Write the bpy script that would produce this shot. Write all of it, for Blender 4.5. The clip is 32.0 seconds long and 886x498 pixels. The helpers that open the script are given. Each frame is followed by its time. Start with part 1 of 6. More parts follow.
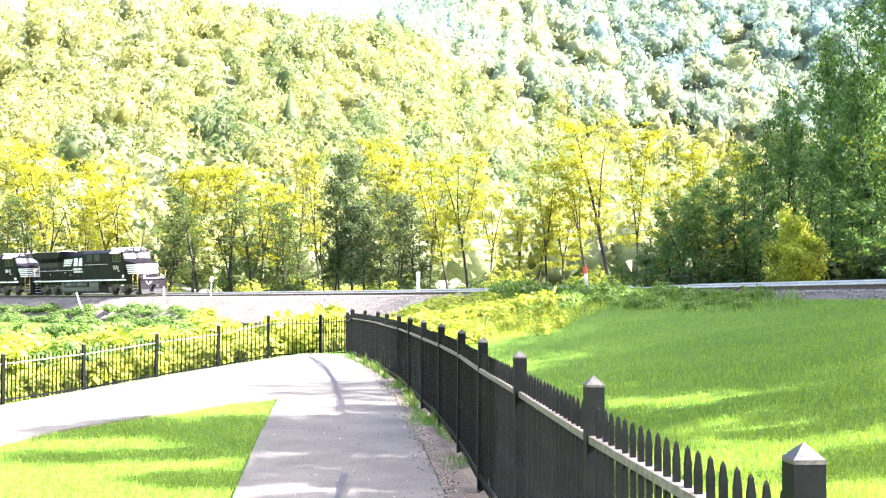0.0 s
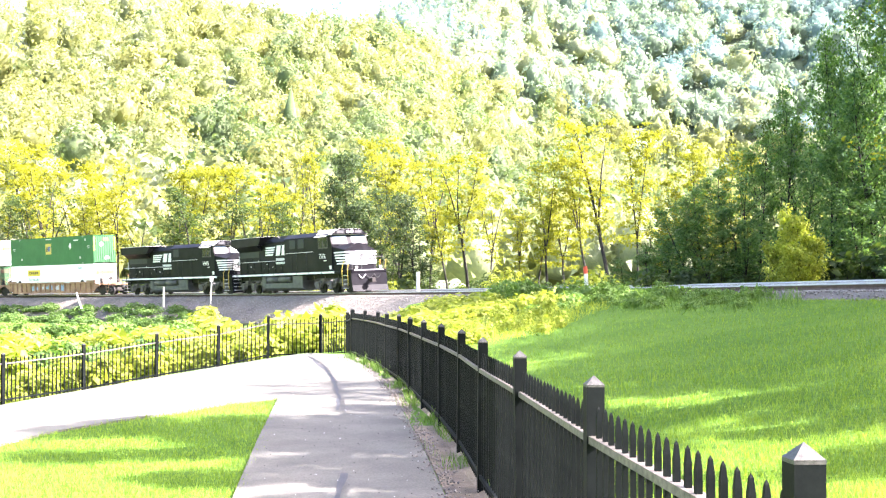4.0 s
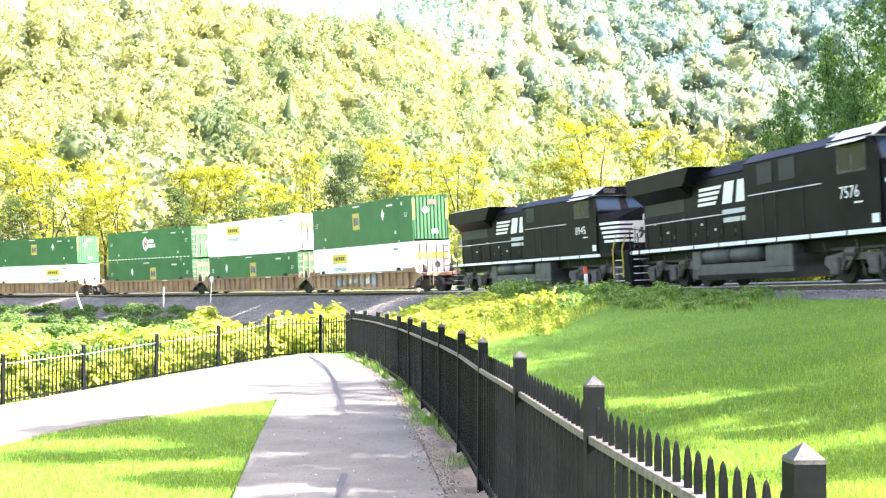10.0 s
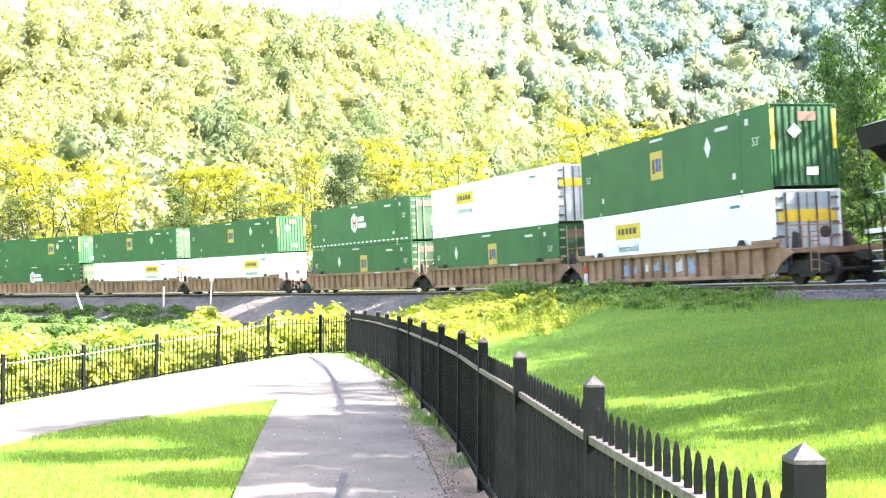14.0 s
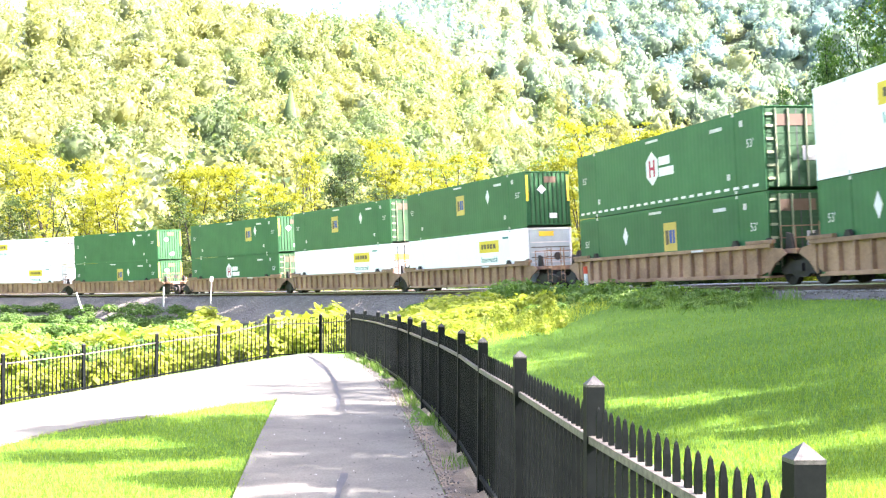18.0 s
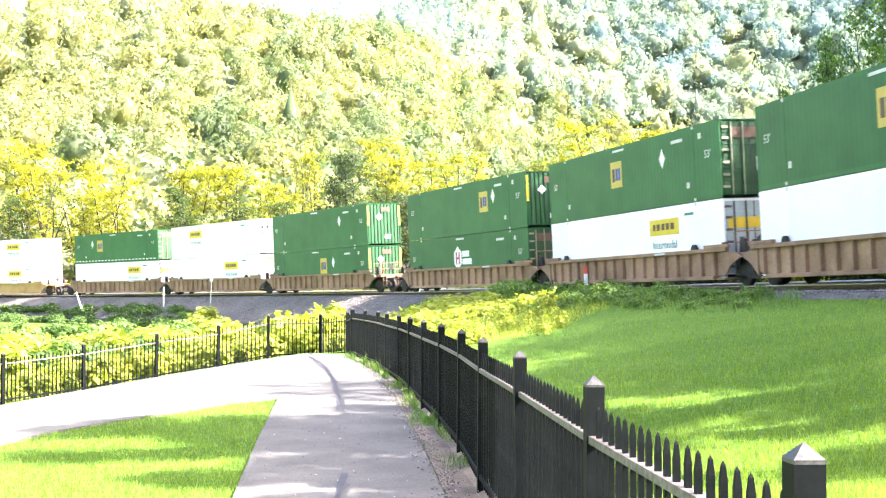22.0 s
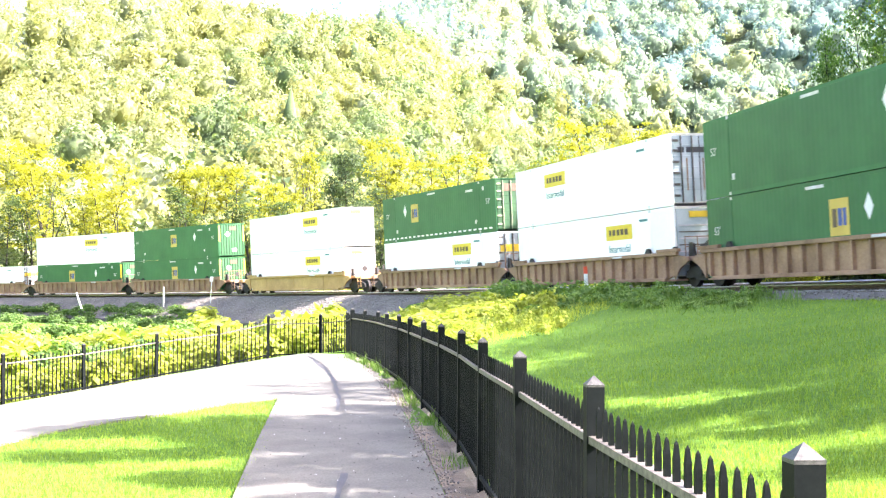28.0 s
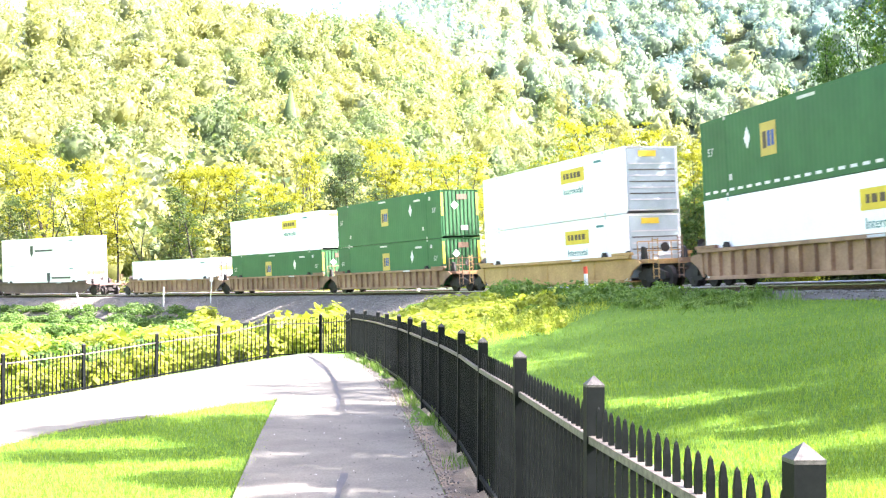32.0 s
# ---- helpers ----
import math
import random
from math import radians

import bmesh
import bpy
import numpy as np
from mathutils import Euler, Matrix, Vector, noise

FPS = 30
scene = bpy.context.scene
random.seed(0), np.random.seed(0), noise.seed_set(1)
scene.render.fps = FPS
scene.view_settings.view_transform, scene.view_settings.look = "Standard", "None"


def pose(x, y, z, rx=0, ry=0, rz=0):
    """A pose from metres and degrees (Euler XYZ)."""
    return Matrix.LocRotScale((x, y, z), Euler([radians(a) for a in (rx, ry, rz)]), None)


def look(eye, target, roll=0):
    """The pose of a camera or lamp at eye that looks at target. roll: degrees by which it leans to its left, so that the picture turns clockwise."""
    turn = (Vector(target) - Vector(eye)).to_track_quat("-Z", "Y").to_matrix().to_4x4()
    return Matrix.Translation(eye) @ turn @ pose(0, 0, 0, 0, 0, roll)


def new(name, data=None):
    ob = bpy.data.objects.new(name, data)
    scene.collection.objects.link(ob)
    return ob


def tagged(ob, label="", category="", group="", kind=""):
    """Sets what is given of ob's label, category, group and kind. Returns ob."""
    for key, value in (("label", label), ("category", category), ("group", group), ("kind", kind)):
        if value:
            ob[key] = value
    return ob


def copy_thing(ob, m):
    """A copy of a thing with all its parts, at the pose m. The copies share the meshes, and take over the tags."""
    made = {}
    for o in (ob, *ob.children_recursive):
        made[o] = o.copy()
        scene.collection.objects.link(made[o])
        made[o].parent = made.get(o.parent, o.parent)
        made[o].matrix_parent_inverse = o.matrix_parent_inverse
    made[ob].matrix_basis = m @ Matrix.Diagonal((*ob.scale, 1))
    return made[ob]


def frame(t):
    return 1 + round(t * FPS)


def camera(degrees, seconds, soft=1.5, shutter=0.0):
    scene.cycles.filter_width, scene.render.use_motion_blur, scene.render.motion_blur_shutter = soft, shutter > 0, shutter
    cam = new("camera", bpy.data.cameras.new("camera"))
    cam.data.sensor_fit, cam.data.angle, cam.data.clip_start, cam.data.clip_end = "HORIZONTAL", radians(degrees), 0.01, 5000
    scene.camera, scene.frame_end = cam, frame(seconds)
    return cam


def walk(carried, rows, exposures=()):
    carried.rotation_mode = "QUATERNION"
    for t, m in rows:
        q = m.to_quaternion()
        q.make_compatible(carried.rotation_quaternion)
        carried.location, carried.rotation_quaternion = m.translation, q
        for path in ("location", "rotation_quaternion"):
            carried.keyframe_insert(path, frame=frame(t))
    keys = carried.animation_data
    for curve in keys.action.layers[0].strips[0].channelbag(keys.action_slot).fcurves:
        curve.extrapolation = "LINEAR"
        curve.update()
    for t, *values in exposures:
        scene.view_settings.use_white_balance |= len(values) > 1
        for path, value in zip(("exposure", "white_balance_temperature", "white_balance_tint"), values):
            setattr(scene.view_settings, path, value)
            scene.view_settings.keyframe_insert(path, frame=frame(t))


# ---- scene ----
cam = camera(40.384, 32.0, soft=1.2, shutter=0.4)
EYE = 1.6
walk(cam, [(0.0, pose(0, 0, EYE, 92.15, 0, 0)), (32.0, pose(0, 0, EYE, 92.15, 0, 0))],
     exposures=[(0.0, 3.18, 6120, 26), (32.0, 3.18, 6120, 26)])

# ---------------------------------------------------------------- world and sun
SUN_AZ, SUN_EL = radians(-11), radians(40)      # azimuth from +x towards +y, height
world = bpy.data.worlds.new("world")
scene.world = world
world.use_nodes = True
wn = world.node_tree.nodes
sky = wn.new("ShaderNodeTexSky")
sky.sky_type = 'NISHITA'
sky.sun_disc = False
sky.sun_elevation = SUN_EL
sky.sun_rotation = math.pi / 2 - SUN_AZ
sky.dust_density = 5.0
sky.ozone_density = 0.4
world.node_tree.links.new(sky.outputs[0], wn["Background"].inputs[0])
wn["Background"].inputs[1].default_value = 0.12
sun_dir = Vector((math.cos(SUN_AZ) * math.cos(SUN_EL), math.sin(SUN_AZ) * math.cos(SUN_EL), math.sin(SUN_EL)))
sun = new("sun", bpy.data.lights.new("sun", 'SUN'))
sun.data.energy = 4.7
sun.data.angle = radians(0.55)
sun.data.color = (1.0, 0.95, 0.84)
sun.matrix_world = look((60, -15, 80), Vector((60, -15, 80)) - sun_dir)


# ---------------------------------------------------------------- materials
def nodes_of(name):
    m = bpy.data.materials.new(name)
    m.use_nodes = True
    t = m.node_tree
    return m, t, t.nodes["Principled BSDF"]


def ramp_of(t, stops):
    r = t.nodes.new("ShaderNodeValToRGB")
    e = r.color_ramp.elements
    while len(e) < len(stops):
        e.new(0.5)
    for k, (pos, col) in enumerate(stops):
        e[k].position = pos
        e[k].color = (*col, 1)
    return r


def noise_of(t, scale, detail=4.0, rough=0.6, coords="Object"):
    c = t.nodes.new("ShaderNodeTexCoord")
    n = t.nodes.new("ShaderNodeTexNoise")
    n.inputs["Scale"].default_value = scale
    n.inputs["Detail"].default_value = detail
    n.inputs["Roughness"].default_value = rough
    t.links.new(c.outputs[coords], n.inputs["Vector"])
    return n


def mix_of(t, kind, fac, a, b):
    x = t.nodes.new("ShaderNodeMix")
    x.data_type = 'RGBA'
    x.blend_type = kind
    for sock, v in ((x.inputs[0], fac), (x.inputs[6], a), (x.inputs[7], b)):
        if hasattr(v, "is_output"):
            t.links.new(v, sock)
        elif isinstance(v, (int, float)):
            sock.default_value = v
        else:
            sock.default_value = (*v, 1)
    return x.outputs[2]


def bump_of(t, b, height, strength, dist=0.01):
    u = t.nodes.new("ShaderNodeBump")
    u.inputs["Strength"].default_value = strength
    u.inputs["Distance"].default_value = dist
    t.links.new(height, u.inputs["Height"])
    t.links.new(u.outputs[0], b.inputs["Normal"])


def surface(name, lo, hi, scale=3.0, fine=40.0, rough=0.6, metal=0.0, bump=0.2, dist=0.01, vary=0.0, coords="Object", gloss=0.5, grain=0.2):
    """A worn surface: two tones by a broad noise, broken by a fine one."""
    m, t, b = nodes_of(name)
    n1 = noise_of(t, scale, 5, coords=coords)
    n2 = noise_of(t, fine, 3, coords=coords)
    r = ramp_of(t, [(0.3, lo), (0.7, hi)])
    t.links.new(n1.outputs[0], r.inputs[0])
    g = ramp_of(t, [(0.25, (1 - grain,) * 3), (0.75, (1 + grain * 0.7,) * 3)])
    t.links.new(n2.outputs[0], g.inputs[0])
    c = mix_of(t, 'MULTIPLY', 1.0, r.outputs[0], g.outputs[0])
    if vary:
        o = t.nodes.new("ShaderNodeObjectInfo")
        v = ramp_of(t, [(0.0, (1 - vary,) * 3), (1.0, (1 + vary,) * 3)])
        t.links.new(o.outputs["Random"], v.inputs[0])
        c = mix_of(t, 'MULTIPLY', 1.0, c, v.outputs[0])
    t.links.new(c, b.inputs["Base Color"])
    b.inputs["Roughness"].default_value = rough
    b.inputs["Metallic"].default_value = metal
    b.inputs["Specular IOR Level"].default_value = gloss
    if bump:
        bump_of(t, b, n2.outputs[0], bump, dist)
    return m


def leaf_material(name, lo, hi, through_col, scale=0.6, through_part=0.45, vary=0.0, each=0.5, speck=0.0):
    m, t, b = nodes_of(name)
    n = noise_of(t, scale, 3)
    g = t.nodes.new("ShaderNodeNewGeometry")
    add = t.nodes.new("ShaderNodeMath")
    add.operation = 'MULTIPLY_ADD'
    add.inputs[1].default_value = each
    t.links.new(g.outputs["Random Per Island"], add.inputs[0])
    half = t.nodes.new("ShaderNodeMath")
    half.operation = 'MULTIPLY'
    half.inputs[1].default_value = 1 - each
    t.links.new(n.outputs[0], half.inputs[0])
    t.links.new(half.outputs[0], add.inputs[2])
    r = ramp_of(t, [(0.25, lo), (0.75, hi)])
    t.links.new(add.outputs[0], r.inputs[0])
    c = r.outputs[0]
    if vary:
        o = t.nodes.new("ShaderNodeObjectInfo")
        v = ramp_of(t, [(0.0, (1 - vary, 1 - vary * 0.8, 1 - vary * 0.4)), (1.0, (1 + vary, 1 + vary * 0.8, 1 + vary * 0.2))])
        t.links.new(o.outputs["Random"], v.inputs[0])
        c = mix_of(t, 'MULTIPLY', 1.0, c, v.outputs[0])
    tr = t.nodes.new("ShaderNodeBsdfTranslucent")
    if speck:
        n2 = noise_of(t, speck, 3, 0.7)
        g2 = ramp_of(t, [(0.36, (0.84, 0.87, 0.88)), (0.62, (1.08, 1.08, 1.02))])
        t.links.new(n2.outputs[0], g2.inputs[0])
        c = mix_of(t, 'MULTIPLY', 1.0, c, g2.outputs[0])
        bump_of(t, b, n2.outputs[0], 0.35, 0.5 / speck)
        t.links.new(b.inputs["Normal"].links[0].from_socket, tr.inputs["Normal"])
    t.links.new(c, b.inputs["Base Color"])
    b.inputs["Roughness"].default_value = 0.65
    b.inputs["Specular IOR Level"].default_value = 0.25
    tc = mix_of(t, 'MULTIPLY', 1.0, c, through_col)
    t.links.new(tc, tr.inputs[0])
    ms = t.nodes.new("ShaderNodeMixShader")
    ms.inputs[0].default_value = through_part
    t.links.new(b.outputs[0], ms.inputs[1])
    t.links.new(tr.outputs[0], ms.inputs[2])
    t.links.new(ms.outputs[0], t.nodes["Material Output"].inputs[0])
    return m


M = {}
M["asphalt"] = surface("asphalt", (0.10, 0.098, 0.082), (0.16, 0.154, 0.128), 1.3, 55, 0.9, bump=0.5, dist=0.004, gloss=0.3, grain=0.38)
M["tar"] = surface("tar", (0.035, 0.035, 0.037), (0.06, 0.06, 0.06), 6, 60, 0.7)
M["ballast"] = surface("ballast", (0.092, 0.079, 0.064), (0.170, 0.150, 0.124), 0.7, 9, 0.95, bump=1.0, dist=0.06)
M["stone"] = surface("stone", (0.15, 0.135, 0.115), (0.29, 0.268, 0.235), 5, 30, 0.95, vary=0.25)
M["soil"] = surface("soil", (0.10, 0.075, 0.05), (0.22, 0.18, 0.13), 2, 30, 0.95, bump=0.8, dist=0.03)
M["iron"] = surface("iron", (0.0036, 0.005, 0.0053), (0.0095, 0.0116, 0.0115), 7, 120, 0.55, bump=0.15, dist=0.002, vary=0.15, gloss=0.05)
# Post caps: worn speckle, with light from the sky put into the grey.
M["cap_worn_lit"] = surface("cap_worn_lit", (0.010, 0.011, 0.011), (0.085, 0.083, 0.076), 45, 190, 0.5, bump=0.3, dist=0.002, gloss=0.3)
# Sunlight lying on the top rails is put into this paler colour.
M["rail_sunlit"] = surface("rail_sunlit", (0.03, 0.028, 0.026), (0.17, 0.15, 0.132), 30, 160, 0.5, bump=0.3, dist=0.002, gloss=0.35)
M["rail"] = surface("rail", (0.46, 0.46, 0.47), (0.62, 0.62, 0.62), 4, 60, 0.45, metal=0.85, bump=0.05)
M["rail_rust"] = surface("rail_rust", (0.07, 0.045, 0.03), (0.13, 0.085, 0.06), 4, 40, 0.85)
M["tie"] = surface("tie", (0.05, 0.042, 0.035), (0.12, 0.10, 0.085), 4, 30, 0.9, vary=0.2)
M["bark"] = surface("bark", (0.012, 0.011, 0.009), (0.034, 0.03, 0.024), 3, 14, 0.95, bump=0.8, dist=0.03)
M["white_post"] = surface("white_post", (0.6, 0.6, 0.58), (0.8, 0.8, 0.78), 5, 40, 0.6)
M["red_paint"] = surface("red_paint", (0.55, 0.05, 0.02), (0.7, 0.09, 0.03), 5, 40, 0.5)
M["leaf_locust"] = leaf_material("leaf_locust", (0.150, 0.170, 0.012), (0.290, 0.295, 0.027), (1.3, 1.3, 0.6), 0.4, 0.55, vary=0.18)
# Shade under the upper crowns is put into leaf_green and leaf_wood.
M["leaf_green"] = leaf_material("leaf_green", (0.030, 0.053, 0.018), (0.085, 0.122, 0.034), (1.3, 1.4, 0.5), 0.5, 0.45, vary=0.15)
M["leaf_stand"] = leaf_material("leaf_stand", (0.046, 0.104, 0.044), (0.138, 0.232, 0.086), (1.3, 1.4, 0.5), 0.4, 0.5, vary=0.14)
M["leaf_wood"] = leaf_material("leaf_wood", (0.034, 0.058, 0.030), (0.085, 0.122, 0.054), (1.2, 1.3, 0.5), 0.4, 0.4, vary=0.1)
# Two weed hues; sunlight is put into the yellow, shade into the green.
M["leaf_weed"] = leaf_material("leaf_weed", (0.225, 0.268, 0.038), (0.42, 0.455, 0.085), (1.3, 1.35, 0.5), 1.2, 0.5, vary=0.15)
M["leaf_weed_green_shade"] = leaf_material("leaf_weed_green_shade", (0.078, 0.142, 0.036), (0.165, 0.245, 0.070), (1.2, 1.4, 0.5), 1.2, 0.45, vary=0.15)
M["grass"] = leaf_material("grass", (0.105, 0.190, 0.024), (0.225, 0.315, 0.052), (1.5, 1.5, 0.6), 0.5, 0.5)
HILL = [leaf_material("wood_yellow", (0.195, 0.205, 0.062), (0.310, 0.315, 0.125), (1.2, 1.25, 0.8), 0.05, 0.45, each=0.14, speck=1.3),
        leaf_material("wood_green", (0.150, 0.175, 0.066), (0.250, 0.275, 0.122), (1.2, 1.25, 0.8), 0.05, 0.45, each=0.14, speck=1.3),
        leaf_material("wood_olive", (0.085, 0.125, 0.055), (0.155, 0.200, 0.090), (1.3, 1.4, 0.7), 0.05, 0.42, each=0.14, speck=1.3),
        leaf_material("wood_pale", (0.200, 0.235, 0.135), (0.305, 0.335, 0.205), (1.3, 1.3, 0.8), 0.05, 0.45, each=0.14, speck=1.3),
        # Distance haze is put into these bluish far-slope leaf colours.
        leaf_material("wood_haze", (0.160, 0.218, 0.155), (0.258, 0.318, 0.228), (1.2, 1.3, 1.0), 0.05, 0.44, each=0.14, speck=1.3),
        leaf_material("wood_haze_deep", (0.115, 0.188, 0.185), (0.205, 0.285, 0.268), (1.2, 1.3, 1.0), 0.05, 0.42, each=0.14, speck=1.3)]


def ground_material():
    m, t, b = nodes_of("turf")
    n1 = noise_of(t, 0.35, 5)
    n2 = noise_of(t, 9, 4)
    r = ramp_of(t, [(0.3, (0.060, 0.128, 0.016)), (0.55, (0.088, 0.165, 0.023)), (0.75, (0.130, 0.200, 0.034))])
    t.links.new(n1.outputs[0], r.inputs[0])
    g = ramp_of(t, [(0.3, (0.7,) * 3), (0.7, (1.2,) * 3)])
    t.links.new(n2.outputs[0], g.inputs[0])
    t.links.new(mix_of(t, 'MULTIPLY', 1.0, r.outputs[0], g.outputs[0]), b.inputs["Base Color"])
    b.inputs["Roughness"].default_value = 0.9
    b.inputs["Specular IOR Level"].default_value = 0.05
    bump_of(t, b, n2.outputs[0], 0.7, 0.04)
    return m


M["turf"] = ground_material()
M["wood_floor"] = surface("wood_floor", (0.11, 0.15, 0.08), (0.17, 0.21, 0.12), 0.05, 0.6, 0.95, bump=0.0)


# ---------------------------------------------------------------- mesh helpers
def mesh_object(name, bm, mat, parent=None, label="", smooth=False):
    me = bpy.data.meshes.new(name)
    bm.normal_update()
    bm.to_mesh(me)
    bm.free()
    for k in (mat if isinstance(mat, (list, tuple)) else [mat]):
        me.materials.append(k)
    if smooth:
        for f in me.polygons:
            f.use_smooth = True
    ob = new(name, me)
    if parent:
        ob.parent = parent
    if label:
        ob["label"] = label
    return ob


def part(name, bm, mat, parent, label="", smooth=False):
    return mesh_object(name, bm, mat, parent, label, smooth)


def shared(name, me, parent, m=None, label=""):
    """One more object on a mesh that exists."""
    ob = new(name, me)
    ob.parent = parent
    if m is not None:
        ob.matrix_local = m
    if label:
        ob["label"] = label
    return ob


def empty(name, label="", category="", group="", kind=""):
    return tagged(new(name), label, category, group, kind)


def bx(bm, x0, x1, y0, y1, z0, z1, bevel=0.0):
    vs = [bm.verts.new(c) for c in ((x0, y0, z0), (x1, y0, z0), (x1, y1, z0), (x0, y1, z0),
                                    (x0, y0, z1), (x1, y0, z1), (x1, y1, z1), (x0, y1, z1))]
    fs = [bm.faces.new([vs[i] for i in q]) for q in
          ((3, 2, 1, 0), (4, 5, 6, 7), (0, 1, 5, 4), (1, 2, 6, 5), (2, 3, 7, 6), (3, 0, 4, 7))]
    if bevel:
        bmesh.ops.bevel(bm, geom=list({e for f in fs for e in f.edges}), offset=bevel, segments=1, affect='EDGES')
    return bm


def box(x0, x1, y0, y1, z0, z1, bevel=0.0):
    return bx(bmesh.new(), x0, x1, y0, y1, z0, z1, bevel)


def prism(bm, profile, a, b, axis="y"):
    """Sweep a closed outline along an axis: for y the outline is (x, z), for x it is (y, z)."""
    def at(p, d):
        return (p[0], d, p[1]) if axis == "y" else (d, p[0], p[1]) if axis == "x" else (p[0], p[1], d)
    lo = [bm.verts.new(at(p, a)) for p in profile]
    hi = [bm.verts.new(at(p, b)) for p in profile]
    n = len(profile)
    bm.faces.new(lo[::-1])
    bm.faces.new(hi)
    for i in range(n):
        bm.faces.new((lo[i], lo[(i + 1) % n], hi[(i + 1) % n], hi[i]))
    bmesh.ops.recalc_face_normals(bm, faces=bm.faces)
    return bm


def rod(bm, p, q, r0, r1=None, n=8, caps=True):
    """A tapered round bar from p to q."""
    p, q = Vector(p), Vector(q)
    r1 = r0 if r1 is None else r1
    d = (q - p).normalized()
    u = d.orthogonal().normalized()
    v = d.cross(u)
    ring = [[bm.verts.new(c + (u * math.cos(6.28319 * k / n) + v * math.sin(6.28319 * k / n)) * r) for k in range(n)]
            for c, r in ((p, r0), (q, r1))]
    for k in range(n):
        bm.faces.new((ring[0][k], ring[0][(k + 1) % n], ring[1][(k + 1) % n], ring[1][k]))
    if caps:
        bm.faces.new(ring[0][::-1])
        bm.faces.new(ring[1])
    return bm


def quads_object(name, quads, mats, slots=None, parent=None):
    """One mesh from an array (n, 4, 3) of quads."""
    n = len(quads)
    me = bpy.data.meshes.new(name)
    me.vertices.add(n * 4)
    me.vertices.foreach_set("co", np.ascontiguousarray(quads, dtype=np.float32).ravel())
    me.loops.add(n * 4)
    me.loops.foreach_set("vertex_index", np.arange(n * 4, dtype=np.int32))
    me.polygons.add(n)
    me.polygons.foreach_set("loop_start", np.arange(0, n * 4, 4, dtype=np.int32))
    if slots is not None:
        me.polygons.foreach_set("material_index", np.asarray(slots, dtype=np.int32))
    me.update(calc_edges=True)
    for k in mats:
        me.materials.append(k)
    ob = new(name, me)
    if parent:
        ob.parent = parent
    return ob


# ---------------------------------------------------------------- the line of the railway
RX0, RY0, RTH, RK0, RK1, RZ0, RG = 13.997, 34.595, -1.365, -5.47e-3, 3.518e-6, 0.38 + EYE, 0.00434
CANT = radians(2.56)
_s = np.arange(-520, 300.01, 0.5)
_k = np.clip(_s, -160, 40)
_th = RTH + RK0 * _s + RK1 * (_k * _k + 2 * _k * (_s - _k) * 0.5)
_i0 = int(np.argmin(np.abs(_s)))
_cx = np.concatenate([[0], np.cumsum((np.cos(_th[1:]) + np.cos(_th[:-1])) * 0.25)])
_cy = np.concatenate([[0], np.cumsum((np.sin(_th[1:]) + np.sin(_th[:-1])) * 0.25)])
_tx, _ty = RX0 + _cx - _cx[_i0], RY0 + _cy - _cy[_i0]


def rail_z(s):
    return RZ0 + RG * np.clip(s, -230, 60)


def track_point(s, lat=0.0, up=0.0):
    """A point of the line: s along it, lat metres towards the inside of the curve, up above the rails, leaning with the cant."""
    th = float(np.interp(s, _s, _th))
    la = lat * math.cos(CANT) + up * math.sin(CANT)
    return Vector((float(np.interp(s, _s, _tx)) + la * math.sin(th), float(np.interp(s, _s, _ty)) - la * math.cos(th),
                   float(rail_z(s)) + up * math.cos(CANT) - lat * math.sin(CANT)))


def track_pose(s, base):
    """The pose of a rigid vehicle whose middle is at s, on pivots base metres apart."""
    p, q = track_point(s - base / 2), track_point(s + base / 2)
    d = q - p
    yaw, tilt = math.atan2(d.y, d.x), -math.asin(d.z / d.length)
    return Matrix.Translation((p + q) / 2) @ Euler((CANT, tilt, yaw), 'XYZ').to_matrix().to_4x4()


# ---------------------------------------------------------------- the lie of the land
FENCE_X = [0.83, 0.632, 0.482, 0.31, 0.174, -0.02, -0.265, -0.505, -0.766, -1.10, -1.40, -1.82, -2.28]
FENCE_Y = [2.8, 5.1, 7.4, 9.7, 12.0, 14.3, 16.6, 18.9, 21.2, 23.5, 25.8, 28.1, 30.4]


def fence_line(y):
    return np.interp(y, [-30] + FENCE_Y + [36], [3.4] + FENCE_X + [-3.4])


def sm(a, b, x):
    k = np.clip((np.asarray(x, float) - a) / (b - a), 0, 1)
    return k * k * (3 - 2 * k)


_line = np.stack([_tx[::4], _ty[::4]], 1)
_line_s, _line_th = _s[::4], _th[::4]


def from_track(x, y):
    """Distance from the line (positive on the inside of the curve) and the nearest s."""
    x, y = np.asarray(x, float).ravel(), np.asarray(y, float).ravel()
    d = np.empty(len(x))
    s = np.empty(len(x))
    for a in range(0, len(x), 4000):
        e = (x[a:a + 4000, None] - _line[None, :, 0]) ** 2 + (y[a:a + 4000, None] - _line[None, :, 1]) ** 2
        k = e.argmin(1)
        th = _line_th[k]
        ex, ey = x[a:a + 4000] - _line[k, 0], y[a:a + 4000] - _line[k, 1]
        side = ex * np.sin(th) - ey * np.cos(th)
        d[a:a + 4000] = np.sqrt(e[np.arange(len(k)), k]) * np.sign(side)
        s[a:a + 4000] = _line_s[k]
    return d, s


HILL_U = [-3000, -900, 0, 220, 450, 700, 820, 950, 1100, 1300, 1568, 2600]
HILL_NEAR = [95, 120, 124, 115, 104, 98, 76, 58, 42, 34, 36, 60]
HILL_FAR = [130, 130, 140, 130, 120, 205, 262, 310, 330, 330, 320, 300]


